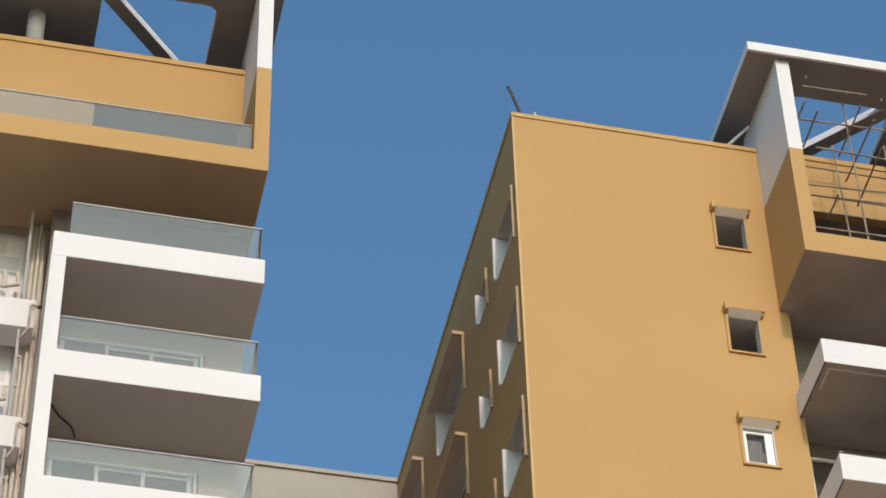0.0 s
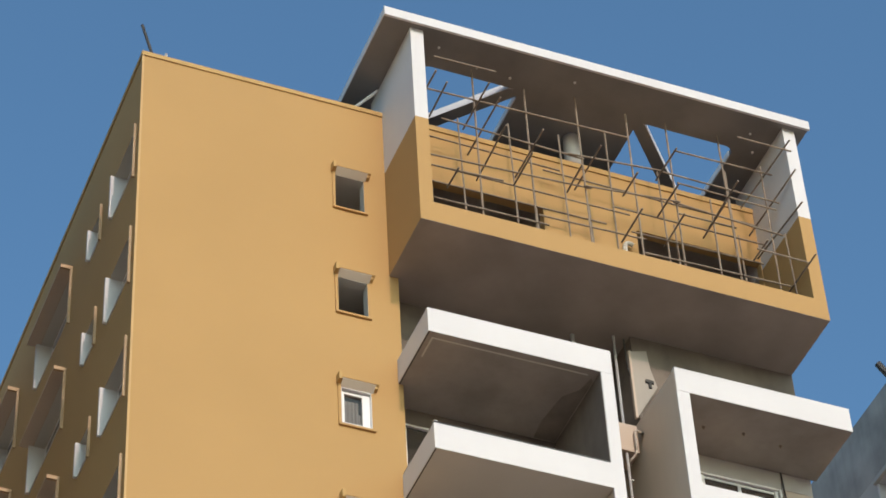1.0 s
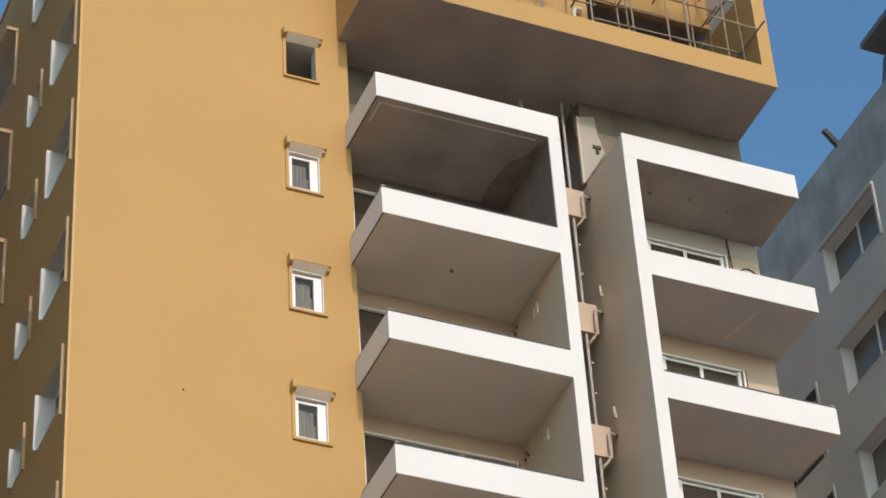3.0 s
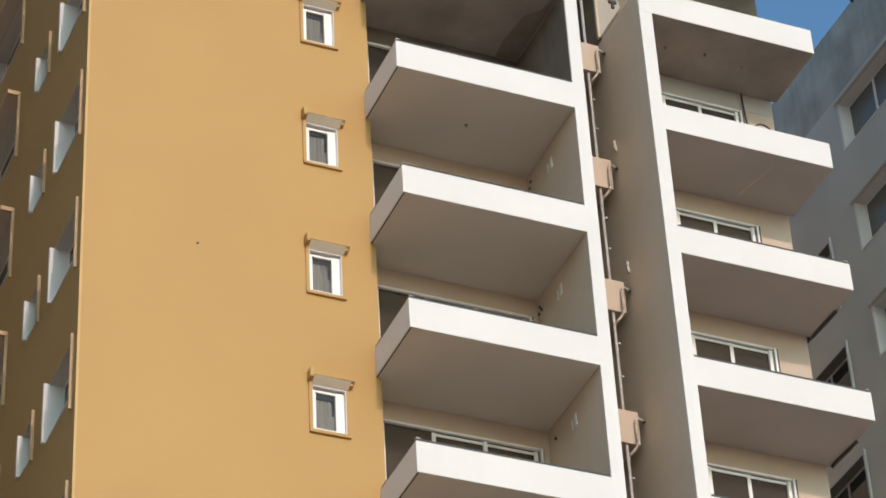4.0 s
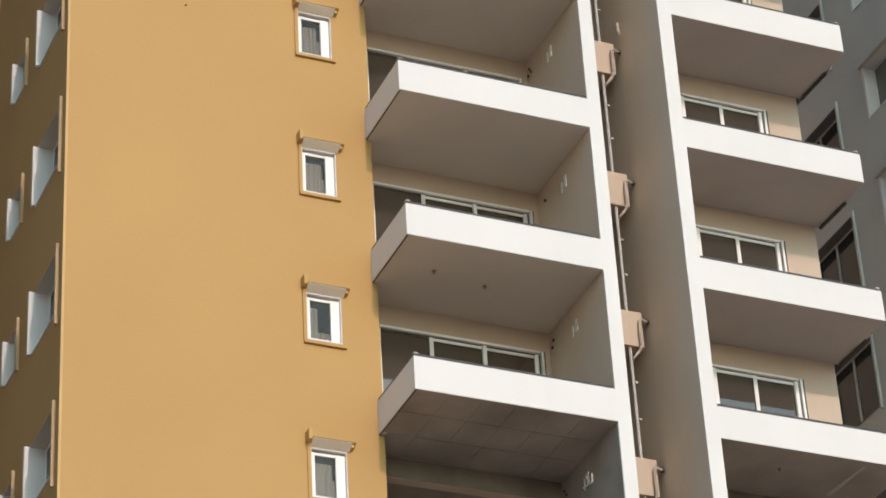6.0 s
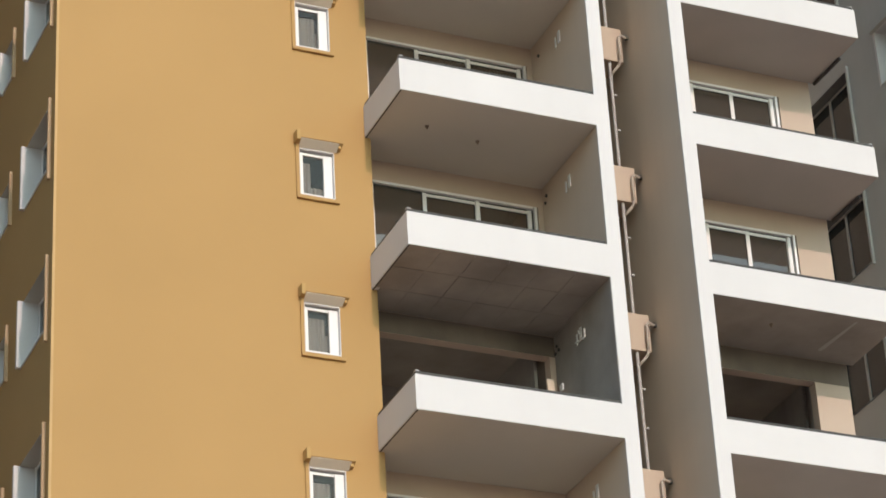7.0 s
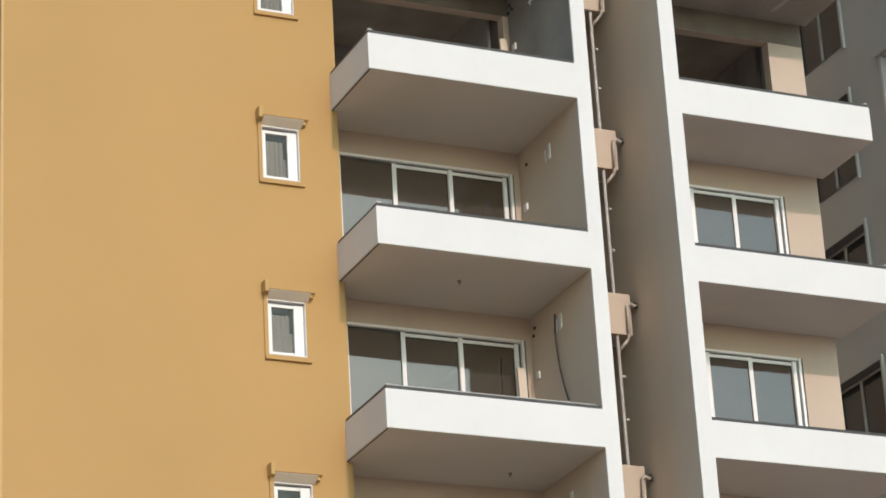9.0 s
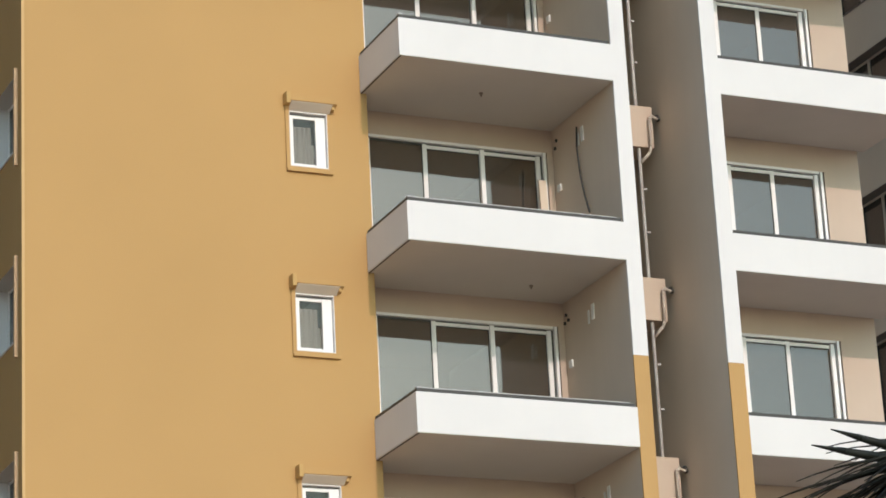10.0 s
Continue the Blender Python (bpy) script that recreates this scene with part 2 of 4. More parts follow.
# ---- parts of the towers ----
def small_window(b, z, framed):
    """A narrow window in the ochre wall, with its stucco surround and sloping hood."""
    s = bmesh.new()
    box(s, 4.20, 4.262, -0.03, 0.0, z + 0.05, z + 1.12)
    box(s, 4.20, 4.97, -0.055, 0.0, z, z + 0.05, soft=0.008)
    w = part("window", s, OCHRE, b, "ochre stucco surround and sill")
    h = prism([(0.0, z + 1.06), (0.0, z + 1.235), (-0.17, z + 1.235), (-0.17, z + 1.135)], "x", 4.24, 5.02)
    hood = part("hood", h, OCHRE, w, "projecting stucco hood")
    part("lining", prism([(-0.004, z + 1.025), (-0.004, z + 1.056), (-0.16, z + 1.126), (-0.16, z + 1.12)], "x", 4.262, 4.95), HOOD, hood, "pale painted hood soffit")
    part("bracket", blocks((4.175, 4.24, -0.18, -0.002, z + 1.08, z + 1.275), soft=0.008), TRIM, w)
    part("bracket", blocks((4.95, 5.0, -0.12, -0.002, z + 1.06, z + 1.145), soft=0.008), TRIM, w)
    e = 0.02 if framed else 0.007
    lining = blocks((4.262, 4.265 + e, 0.004, 0.24, z + 0.10, z + 1.02), (4.915 - e, 4.918, 0.004, 0.24, z + 0.10, z + 1.02),
                    (4.265 + e, 4.915 - e, 0.004, 0.24, z + 0.10, z + 0.10 + e), (4.265 + e, 4.915 - e, 0.004, 0.24, z + 1.025 - e, z + 1.03))
    part("reveal", lining, WHITE if framed else SOFFIT, w)
    if not framed:
        part("lintel", blocks((3.9, 5.2, 0.255, 1.1, z + 1.05, z + 1.1)), SOFFIT, w, "room ceiling behind the opening")
    if framed:
        f = bmesh.new()
        box(f, 4.287, 4.365, 0.08, 0.14, z + 0.122, z + 0.983)
        box(f, 4.735, 4.893, 0.07, 0.14, z + 0.122, z + 0.983)
        box(f, 4.365, 4.735, 0.08, 0.14, z + 0.122, z + 0.18)
        box(f, 4.365, 4.735, 0.08, 0.14, z + 0.93, z + 0.983)
        part("frame", f, FRAME, w, "white frame")
        part("pane", blocks((4.365, 4.735, 0.105, 0.112, z + 0.18, z + 0.93)), CLEAR, w, "clear glass")
        # the curtain is drawn aside at one storey, elsewhere a narrow gap is left at its upper edge
        split, low = (4.53, 0.36) if 26 < z < 27 else (4.69, 0.54)
        for ua, ub, top in ((4.35, split, 0.83), (split + 0.004, 4.76, low)):
            n = max(6, int(100 * (ub - ua)))
            folds = [(ua + (ub - ua) * i / n, 0.167 + 0.011 * math.sin(i * 0.8) * (0.6 + 0.4 * math.sin(i * 0.31))) for i in range(n + 1)]
            part("curtain", prism(folds + [(u, v + 0.006) for u, v in folds[::-1]], "z", z + 0.13, z + top), CURTAIN, w, "pleated grey curtain")
    return w


def side_window(b, x, y0, y1, z0, z1, panes, trim, hood=0.0, glass=None, drop=0.1, jamb=None):
    """A window in a wall that faces along -x: deep jamb, near edge strip, frame and panes."""
    t = bmesh.new()
    box(t, x - 0.06, x, y0 - 0.15, y0 - 0.09, z0 - drop, z1 + (0.0 if hood else 0.06), soft=0.006)
    w = part("window", t, trim, b, "projecting edge strip")
    if hood:
        part("hood", blocks((x - hood, x, y0 - 0.15, y1 + 0.1, z1 + 0.005, z1 + 0.105), soft=0.006), trim if x < 1 else GREY, w, "projecting sunshade")
        part("lining", blocks((x - hood + 0.01, x - 0.002, y0 - 0.085, y1 + 0.09, z1 - 0.002, z1 + 0.004)), TAUPE if x < 1 else GREY, w, "taupe sunshade underside")
    part("reveal", blocks((x - (0.015 if jamb else 0.09), x + 0.36, y1 - 0.02, y1 + 0.05, z0, z1 - 0.003)), jamb or WHITE, w, "painted jamb")
    part("lining", blocks((x + 0.004, x + 0.255, y0, y1 - 0.021, z1 - 0.012, z1 - 0.003)), SOFFIT if x < 1 else jamb or GREY, w)
    part("sill", blocks((x - 0.02, x + 0.36, y0, y1 - 0.021, z0, z0 + 0.02)), jamb or WHITE, w)
    f = bmesh.new()
    for i in range(panes + 1):
        y = y0 + (y1 - 0.02 - y0) * i / panes
        box(f, x + 0.26, x + 0.32, max(y0, y - 0.035), min(y1 - 0.022, y + 0.035), z0 + 0.022, z1)
    box(f, x + 0.262, x + 0.318, y0, y1 - 0.022, z0 + 0.022, z0 + 0.07)
    box(f, x + 0.262, x + 0.318, y0, y1 - 0.022, z1 - 0.05, z1 - 0.013)
    part("frame", f, GREY if jamb is SLATE else FRAME, w, "grey frame" if jamb is SLATE else "white frame")
    for i in range(panes):
        a, c = y0 + (y1 - 0.02 - y0) * i / panes + 0.035, y0 + (y1 - 0.02 - y0) * (i + 1) / panes - 0.035
        part("pane", blocks((x + 0.285, x + 0.292, a, c, z0 + 0.07, z1 - 0.05)), glass or GLASS, w)
    return w


def balcony(b, x0, x1, y_back, z, cap, soffit, left_end):
    """A slab with a white upstand on its free sides; z is the top of the upstand."""
    low = z - (EDGE - UNDER)
    u = bmesh.new()
    box(u, x0, x1, FRONT, FRONT + 0.12, low + 0.004, z)
    if left_end:
        box(u, x0, x0 + 0.12, FRONT + 0.12, -0.002, low + 0.004, z, soft=0.008)
    else:
        box(u, x1 - 0.12, x1, FRONT + 0.12, y_back - 0.01, low + 0.004, z, soft=0.008)
    o = part("balcony", u, WHITE, b, "white painted concrete upstand")
    lo_x, hi_x = (x0 + 0.12, x1 - 0.002) if left_end else (x0 + 0.002, x1 - 0.12)
    part("slab", blocks((lo_x, hi_x, FRONT + 0.12, y_back, low + 0.03, low + 0.18)), soffit, o)
    ux0, ux1 = (x0 + 0.006, x1 - 0.003) if left_end else (x0 + 0.003, x1 - 0.006)
    uy1 = -0.004 if left_end else y_back - 0.012
    if soffit == CONCRETE and z < 30 and left_end:
        n = 6
        for i in range(n):
            for j in range(3):
                a, c = ux0 + (ux1 - ux0) * i / n, FRONT + 0.006 + (y_back - 0.02 - FRONT) * j / 3
                if left_end and i == 0 and j == 2:
                    a = 5.62
                part("soffit_board", blocks((a + 0.005, ux0 + (ux1 - ux0) * (i + 1) / n - 0.005, c + 0.005, c + (y_back - 0.02 - FRONT) / 3 - 0.005, low - 0.004 - 0.002 * ((i + j) % 2), low)), soffit, o, "rough formwork print")
    else:
        part("soffit", blocks((ux0, ux1, FRONT + 0.006, uy1, low - 0.004, low)), soffit, o, "unpainted concrete underside" if soffit == CONCRETE else "painted slab underside")
        if left_end:
            part("soffit", blocks((5.61, ux1, uy1, y_back - 0.004, low - 0.004, low)), soffit, o)
    if left_end:
        # Added dark strip draws the shadow line of a groove along this edge.
        part("drip_edge", blocks((x0 + 0.012, x0 + 0.034, FRONT + 0.02, -0.01, low - 0.012, low - 0.0045)), DARK, o, "dark strip painted for groove shade")
    if cap:
        c = bmesh.new()
        box(c, x0 + 0.02, x1 - 0.02, FRONT + 0.02, FRONT + 0.09, z + 0.002, z + 0.06)
        if left_end:
            box(c, x0 + 0.02, x0 + 0.09, FRONT + 0.09, -0.004, z + 0.002, z + 0.06)
        rail = part("rail_channel", c, DARK, o, "dark metal channel")
        if z < 18 and left_end:
            part("rail_lip", blocks((x0 + 0.03, x1 - 0.1, FRONT + 0.025, FRONT + 0.085, z + 0.062, z + 0.078), soft=0.004), PIPE, rail, "pale aluminium lip")
        end = x0 + 0.055 if left_end else x1 - 0.055
        part("rail_clip", blocks((end - 0.04, end + 0.04, FRONT + 0.015, FRONT + 0.095, z + 0.062, z + 0.085), soft=0.006), PIPE, rail, "pale rail clip")
    return o


def sliding_door(b, xs, y, z0, z1):
    """A white outer frame with one framed sash between each two uprights xs, its face at y."""
    f = bmesh.new()
    box(f, xs[0] - 0.06, xs[-1] + 0.06, y - 0.07, y + 0.08, z1 + 0.012, z1 + 0.06, soft=0.006)
    box(f, xs[0] - 0.06, xs[-1] + 0.06, y - 0.04, y + 0.08, z0 - 0.05, z0)
    box(f, xs[-1] + 0.075, xs[-1] + 0.125, y - 0.07, y + 0.08, z0 - 0.05, z1 + 0.06)
    d = part("sliding_door", f, FRAME, b, "white framed sliding glass door")
    part("gasket", blocks((xs[0] - 0.04, xs[-1] + 0.073, y - 0.012, y + 0.06, z1 - 0.012, z1 + 0.011)), DARK, d, "dark track gap")
    part("gasket", blocks((xs[-1] + 0.041, xs[-1] + 0.074, y - 0.012, y + 0.06, z0, z1 - 0.013)), DARK, d)
    for i, x in enumerate(xs):
        dy = 0.03 * (i % 2)
        part("stile", blocks((x - 0.038, x + 0.038, y - 0.05 + dy, y + 0.02 + dy, z0, z1), soft=0.006), FRAME, d)
    for i in range(len(xs) - 1):
        p, q, yy = xs[i] + 0.038, xs[i + 1] - 0.038, y + 0.012 * i
        fixed = len(xs) > 3 and i == 0
        top = z1 - 0.012 if fixed else z1 - 0.068
        if not fixed:
            part("rail", blocks((p, q, yy - 0.03, yy + 0.012, top, z1 - 0.014), soft=0.004), FRAME, d)
        part("gasket", blocks((p, p + 0.014, yy - 0.012, yy + 0.008, z0 + 0.05, top), (q - 0.014, q, yy - 0.012, yy + 0.008, z0 + 0.05, top),
                              (p + 0.014, q - 0.014, yy - 0.012, yy + 0.008, top - 0.014, top)), DARK, d, "black rubber gasket")
        part("rail", blocks((p, q, yy - 0.03, yy + 0.012, z0, z0 + 0.05)), FRAME, d)
        part("pane", blocks((p + 0.014, q - 0.014, yy - 0.004, yy + 0.004, z0 + 0.05, top - 0.014)), GLASS, d)
    return d


def post_strip(b, x0, x1, y_back, wall):
    """The full-height upright of a balcony stack: white above, ochre below, with its side wall behind."""
    part("frame_post", blocks((x0, x1, FRONT, FRONT + 0.03, 14.2, UNDER - 0.002)), WHITE, b, "white painted upright")
    part("frame_post", blocks((x0, x1, FRONT + 0.002, FRONT + 0.03, 0, 14.198)), OCHRE, b, "ochre painted upright")
    part("side_wall", blocks((x0 + 0.004, x1 - 0.004, FRONT + 0.031, y_back, 0, EDGE - 0.05)), wall, b, "taupe painted balcony wall")


def bay_two(b, x, railed, post_wall):
    """The outer stack of balconies, with its upright at x."""
    x1, wall_end = x + 3.97, x + 3.84
    post_strip(b, x, x + 0.28, 1.1, post_wall)
    part("side_wall", blocks((x + 0.02, x + 0.278, BACK2 + 0.002, 1.09, EDGE - 0.049, BOX - 0.005)), SHADE_CEMENT, b, "wall under the penthouse, dark to hold its shade")
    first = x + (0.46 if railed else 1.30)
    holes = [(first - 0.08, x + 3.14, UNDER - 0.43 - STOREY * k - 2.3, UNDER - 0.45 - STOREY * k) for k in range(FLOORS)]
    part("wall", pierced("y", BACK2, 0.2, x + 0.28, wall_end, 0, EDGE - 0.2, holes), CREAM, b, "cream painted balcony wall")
    # The terrace's shade on this wall is put into its dark cement colour.
    part("wall", blocks((x + 0.28, wall_end, BACK2, BACK2 + 0.2, EDGE - 0.199, BOX)), SHADE_CEMENT, b, "wall under the penthouse, dark to hold its shade")
    for k in range(FLOORS):
        z = EDGE - STOREY * k
        bare = k in (5,) and not railed
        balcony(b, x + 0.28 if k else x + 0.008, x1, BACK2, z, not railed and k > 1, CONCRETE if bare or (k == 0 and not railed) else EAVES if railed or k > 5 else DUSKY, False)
        if not bare:
            sliding_door(b, ((first,) if railed else ()) + (x + 1.30, x + 2.14, x + 2.98), BACK2 + 0.06, UNDER - 2.73 - STOREY * k, UNDER - 0.51 - STOREY * k)
        if railed and k < 4:
            g = part("glass_railing", blocks((x + 0.3, x1 - 0.12, FRONT + 0.05, FRONT + 0.062, z + 0.002, z + 0.86)), DUSTY, b, "frameless clear glass railing")
            part("handrail", blocks((x + 0.3, x1 - 0.06, FRONT + 0.035, FRONT + 0.077, z + 0.862, z + 0.885)), PIPE, g, "thin metal top rail")
            s = part("glass_railing", blocks((x1 - 0.08, x1 - 0.068, FRONT + 0.08, BACK2, z + 0.002, z + 0.86)), DUSTY, b, "frameless clear glass railing")
            part("handrail", blocks((x1 - 0.095, x1 - 0.053, FRONT + 0.08, BACK2, z + 0.862, z + 0.885)), PIPE, s)


def shaft(b, x0, x1, ledge_paint, back=0.9, back_paint=None):
    """The service slot between two stacks: back wall, a ledge on each storey, and drain pipes."""
    part("shaft_wall", blocks((x0, x1 - 0.002, back, back + 0.2, 0, BOX)), back_paint or TAUPE, b, "service shaft wall")
    for k in range(FLOORS + 1):
        z = 43.08 - STOREY * (k + 1)
        if z < 1:
            continue
        led = part("ledge", blocks((x0 + 0.004, x1 - 0.115, -0.02, 0.55, z - 0.73, z), soft=0.015), ledge_paint, b, "painted concrete service ledge")
        xe = x1 - 0.16
        h = tube([(xe + 0.09, -0.10, z - 0.24), (xe - 0.01, -0.10, z - 0.20), (xe - 0.05, -0.09, z - 0.24), (xe - 0.055, -0.08, z - 0.74), (xe - 0.08, -0.06, z - 0.84), (xe - 0.2, 0.06, z - 1.0), (xe - 0.22, 0.1, z - 1.2)], 0.026)
        part("waste_pipe", h, BEIGE, led, "bent beige waste pipe", True)
        part("outlet", rod(bmesh.new(), (xe + 0.10, -0.10, z - 0.245), (xe + 0.13, -0.02, z - 0.16), 0.04, 8), DARK, led, "dark pipe mouth", True)
        for dz in (-1.45, -2.2):
            part("bracket", blocks((xe - 0.19, xe - 0.13, 0.02, 0.06, z + dz - 0.018, z + dz + 0.018), soft=0.006), PIPE, b, "pale pipe bracket")
    part("drain_pipe", tube([(x1 - 0.37, 0.06, 0), (x1 - 0.37, 0.06, BOX - 0.1)], 0.03, 10), PIPE, b, "grey plastic drain pipe", True)
    part("drain_pipe", tube([(x0 + 0.2, 0.3, 0), (x0 + 0.2, 0.3, BOX - 0.1)], 0.05, 10), PIPE, b, "", True)


def penthouse(b, x0, x1, railed):
    """The projecting double-height terrace frame at the top, with its pierced roof."""
    f = bmesh.new()
    box(f, x0, x1, -1.78, -1.70, BOX + 0.004, 43.24)
    part("terrace_beam", f, OCHRE, b, "ochre painted front beam")
    part("terrace_slab", blocks((x0 + 0.003, x1 - 0.003, -1.70, 0.6, BOX + 0.004, BOX + 0.25)), CONCRETE, b, "bare concrete soffit")
    part("soffit", blocks((x0 + 0.006, x1 - 0.006, -1.774, -0.004, BOX - 0.004, BOX + 0.003)), TAN if railed else UNDERSIDE, b, "soffit toned tan for bounced light" if railed else "dark blotchy soffit")
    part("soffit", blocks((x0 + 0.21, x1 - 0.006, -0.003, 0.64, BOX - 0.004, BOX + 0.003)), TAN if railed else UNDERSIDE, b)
    part("fin", blocks((x0, x0 + 0.08, -1.70, -0.002, BOX + 0.004, 43.24)), OCHRE, b) if not railed else None
    for a, c in ((x0, x0 + 0.3), (x1 - 0.3, x1)):
        lo = part("fin", blocks((a, c, -1.78, 0.0, 43.242, 45.72)), OCHRE, b, "ochre painted lower fin wall")
        part("upper_fin", blocks((a, c, -1.78, 0.6, 45.722, ROOF)), WHITE, lo, "white painted upper fin wall")
    # inner wall: a deep beam over wide openings
    mid = (x0 + x1) / 2
    holes = [(x0 + 0.6, mid - 0.95, 43.0, 45.9), (mid + 1.28, x1 - 0.31, 43.0, 45.97)]
    part("inner_wall", pierced("y", 0.0, 0.2, x0 + 0.3, x1 - 0.3, BOX + 0.25, TOP, holes), OCHRE, b, "ochre terrace wall over dark openings")
    part("coping", blocks((x0 + 0.3, x1 - 0.3, -0.035, 0.23, TOP - 0.12, TOP + 0.03), soft=0.012), TRIM, b, "ochre coping band")
    # roof with two openings, a slanting beam across each
    rx0, rx1 = x0 - 0.64, x1 + 0.28
    ry0, ry1 = -1.98, 5.0
    h1, h2 = (x0 + 0.6, x0 + 2.96), (x1 - 3.45, x1 - 1.04)
    hy0, hy1 = -0.87, 1.9
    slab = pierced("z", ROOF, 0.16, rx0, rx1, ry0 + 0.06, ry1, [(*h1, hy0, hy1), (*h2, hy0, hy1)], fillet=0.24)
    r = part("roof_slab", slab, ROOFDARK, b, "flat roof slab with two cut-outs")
    e = bmesh.new()
    box(e, rx0 - 0.02, rx1 + 0.02, ry0, ry0 + 0.058, ROOF - 0.03, ROOF + 0.23)
    part("fascia", e, WHITE, r, "white roof edge")
    e = bmesh.new()
    box(e, rx0 - 0.02, rx0 - 0.002, ry0 + 0.06, ry1, ROOF + 0.004, ROOF + 0.21)
    part("fascia", e, WHITE, r)
    for (a, c), flip in ((h1, True), (h2, False)):
        part("rim", blocks((c - 0.025, c - 0.001, hy0 + 0.26, hy1 - 0.25, ROOF + 0.003, ROOF + 0.17)), WHITE, r, "white painted cut-out edge")
        p, q = ((c - 0.06, hy0 + 0.02), (a + 0.2, hy1 - 0.5)) if flip else ((a - 0.01, hy0 + 0.02), (c - 0.29, hy1 - 0.5))
        beam = prism([(p[0] - 0.2, p[1]), (p[0] + 0.2, p[1]), (q[0] + 0.2, q[1]), (q[0] - 0.2, q[1])], "z", ROOF + 0.012, ROOF + 0.20)
        bo = part("beam", beam, WHITE, r, "slanting white roof beam")
        # Dark plate: the shaded underside of the white beam, put in as colour.
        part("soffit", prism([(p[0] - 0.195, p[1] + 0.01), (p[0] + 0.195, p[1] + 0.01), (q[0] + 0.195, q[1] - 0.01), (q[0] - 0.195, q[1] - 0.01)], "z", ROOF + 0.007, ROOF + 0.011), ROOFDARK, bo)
    c = bmesh.new()
    rod(c, (mid + (-0.04 if not railed else -0.09), 0.09, TOP + 0.031), (mid + (-0.04 if not railed else -0.09), 0.09, ROOF - 0.002), 0.185, 20)
    part("column", c, WHITE, b, "round plastered column", True)
    # back of the terrace
    part("wall", blocks((x0, x1, 4.2, 4.4, BOX, ROOF - 0.002)), CONCRETE if not railed else TAUPE, b, "plastered wall behind the terrace")
    if railed:
        g = part("glass_railing", blocks((x0 + 0.32, x1 - 0.32, -1.6, -1.588, 43.242, 44.1)), DUSTY, b, "frameless clear glass railing")
        part("handrail", blocks((x0 + 0.31, x1 - 0.31, -1.615, -1.573, 44.102, 44.125)), PIPE, g)


def ochre_block(b, x, wall):
    """The closed wing beside the balconies: the front wall with its column of small windows."""
    holes = [(x + 4.27, x + 4.91, SILL - STOREY * k + 0.10, SILL - STOREY * k + 1.04) for k in range(FLOORS + 1)]
    part("front_wall", pierced("y", 0.0, 0.25, x + 0.0, x + 5.6, 0, TOP - 0.12, holes), wall, b, "smooth painted front wall")


# ---- the ochre tower ----
tower = thing("apartment_building", "tall ochre apartment tower with white balconies under a scaffolded penthouse", "apartment building", "apartment towers")
ochre_block(tower, 0.0, OCHRE)
SIDE = ((0.40, 1.80, 0.02, 1.26, 1), (2.80, 3.46, 0.32, 1.2, 1), (5.05, 7.45, 0.08, 1.40, 2))
side_holes = [(y0, y1, SILL - STOREY * k + a, SILL - STOREY * k + c) for y0, y1, a, c, n in SIDE for k in range(FLOORS + 1)]
side_holes += [(9.3, 11.2, SILL - STOREY * k + 0.05, SILL - STOREY * k + 1.45) for k in range(FLOORS + 1)]
part("side_wall", pierced("x", 0.0, 0.38, 0.25, DEEP, 0, TOP - 0.12, side_holes), OCHRE, tower, "ochre side wall in shade")
cop = bmesh.new()
box(cop, -0.03, 5.4, -0.03, 0.2, TOP - 0.119, TOP)
box(cop, -0.03, 0.2, 0.2, DEEP, TOP - 0.119, TOP)
part("coping", cop, TRIM, tower, "ochre parapet coping")
part("corner_bead", blocks((-0.022, 0.022, -0.022, -0.002, 0, TOP - 0.12)), BEAD, tower, "thin raised corner bead")
for k in range(FLOORS + 1):
    small_window(tower, SILL - STOREY * k, k > 1)
    for y0, y1, a, c, n in SIDE + ((9.3, 11.2, 0.05, 1.45, 2),):
        side_window(tower, 0.0, y0, y1, SILL - STOREY * k + a, SILL - STOREY * k + c, n, STRIP, 0.28 if n == 2 else 0.0, DEEPGLASS, 0.12 if 2 < y0 < 3 else 0.27)

# inner stack of balconies
part("return_wall", blocks((5.35, 5.6, 0.25, BACK1 + 0.2, 0, BOX)), OCHRE, tower, "ochre return of the front wall")
post_strip(tower, 9.16, 9.42, BACK1 + 0.2, TAUPE)
door_holes = [(5.65, 9.05, UNDER - 2.73 - STOREY * k, UNDER - 0.40 - STOREY * k) for k in range(FLOORS)]
part("wall", pierced("y", BACK1, 0.2, 5.6, 9.16, 0, EDGE - 0.2, door_holes), CREAM, tower, "cream painted balcony wall")
part("wall", blocks((5.6, 9.16, BACK1, BACK1 + 0.2, EDGE - 0.199, BOX)), SHADE_CEMENT, tower, "wall under the penthouse, dark to hold its shade")
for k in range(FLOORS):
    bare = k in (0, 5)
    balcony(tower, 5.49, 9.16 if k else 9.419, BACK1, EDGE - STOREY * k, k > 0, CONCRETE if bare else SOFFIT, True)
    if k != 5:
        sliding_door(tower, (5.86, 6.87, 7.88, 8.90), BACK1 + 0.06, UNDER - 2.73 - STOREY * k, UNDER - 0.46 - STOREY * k)
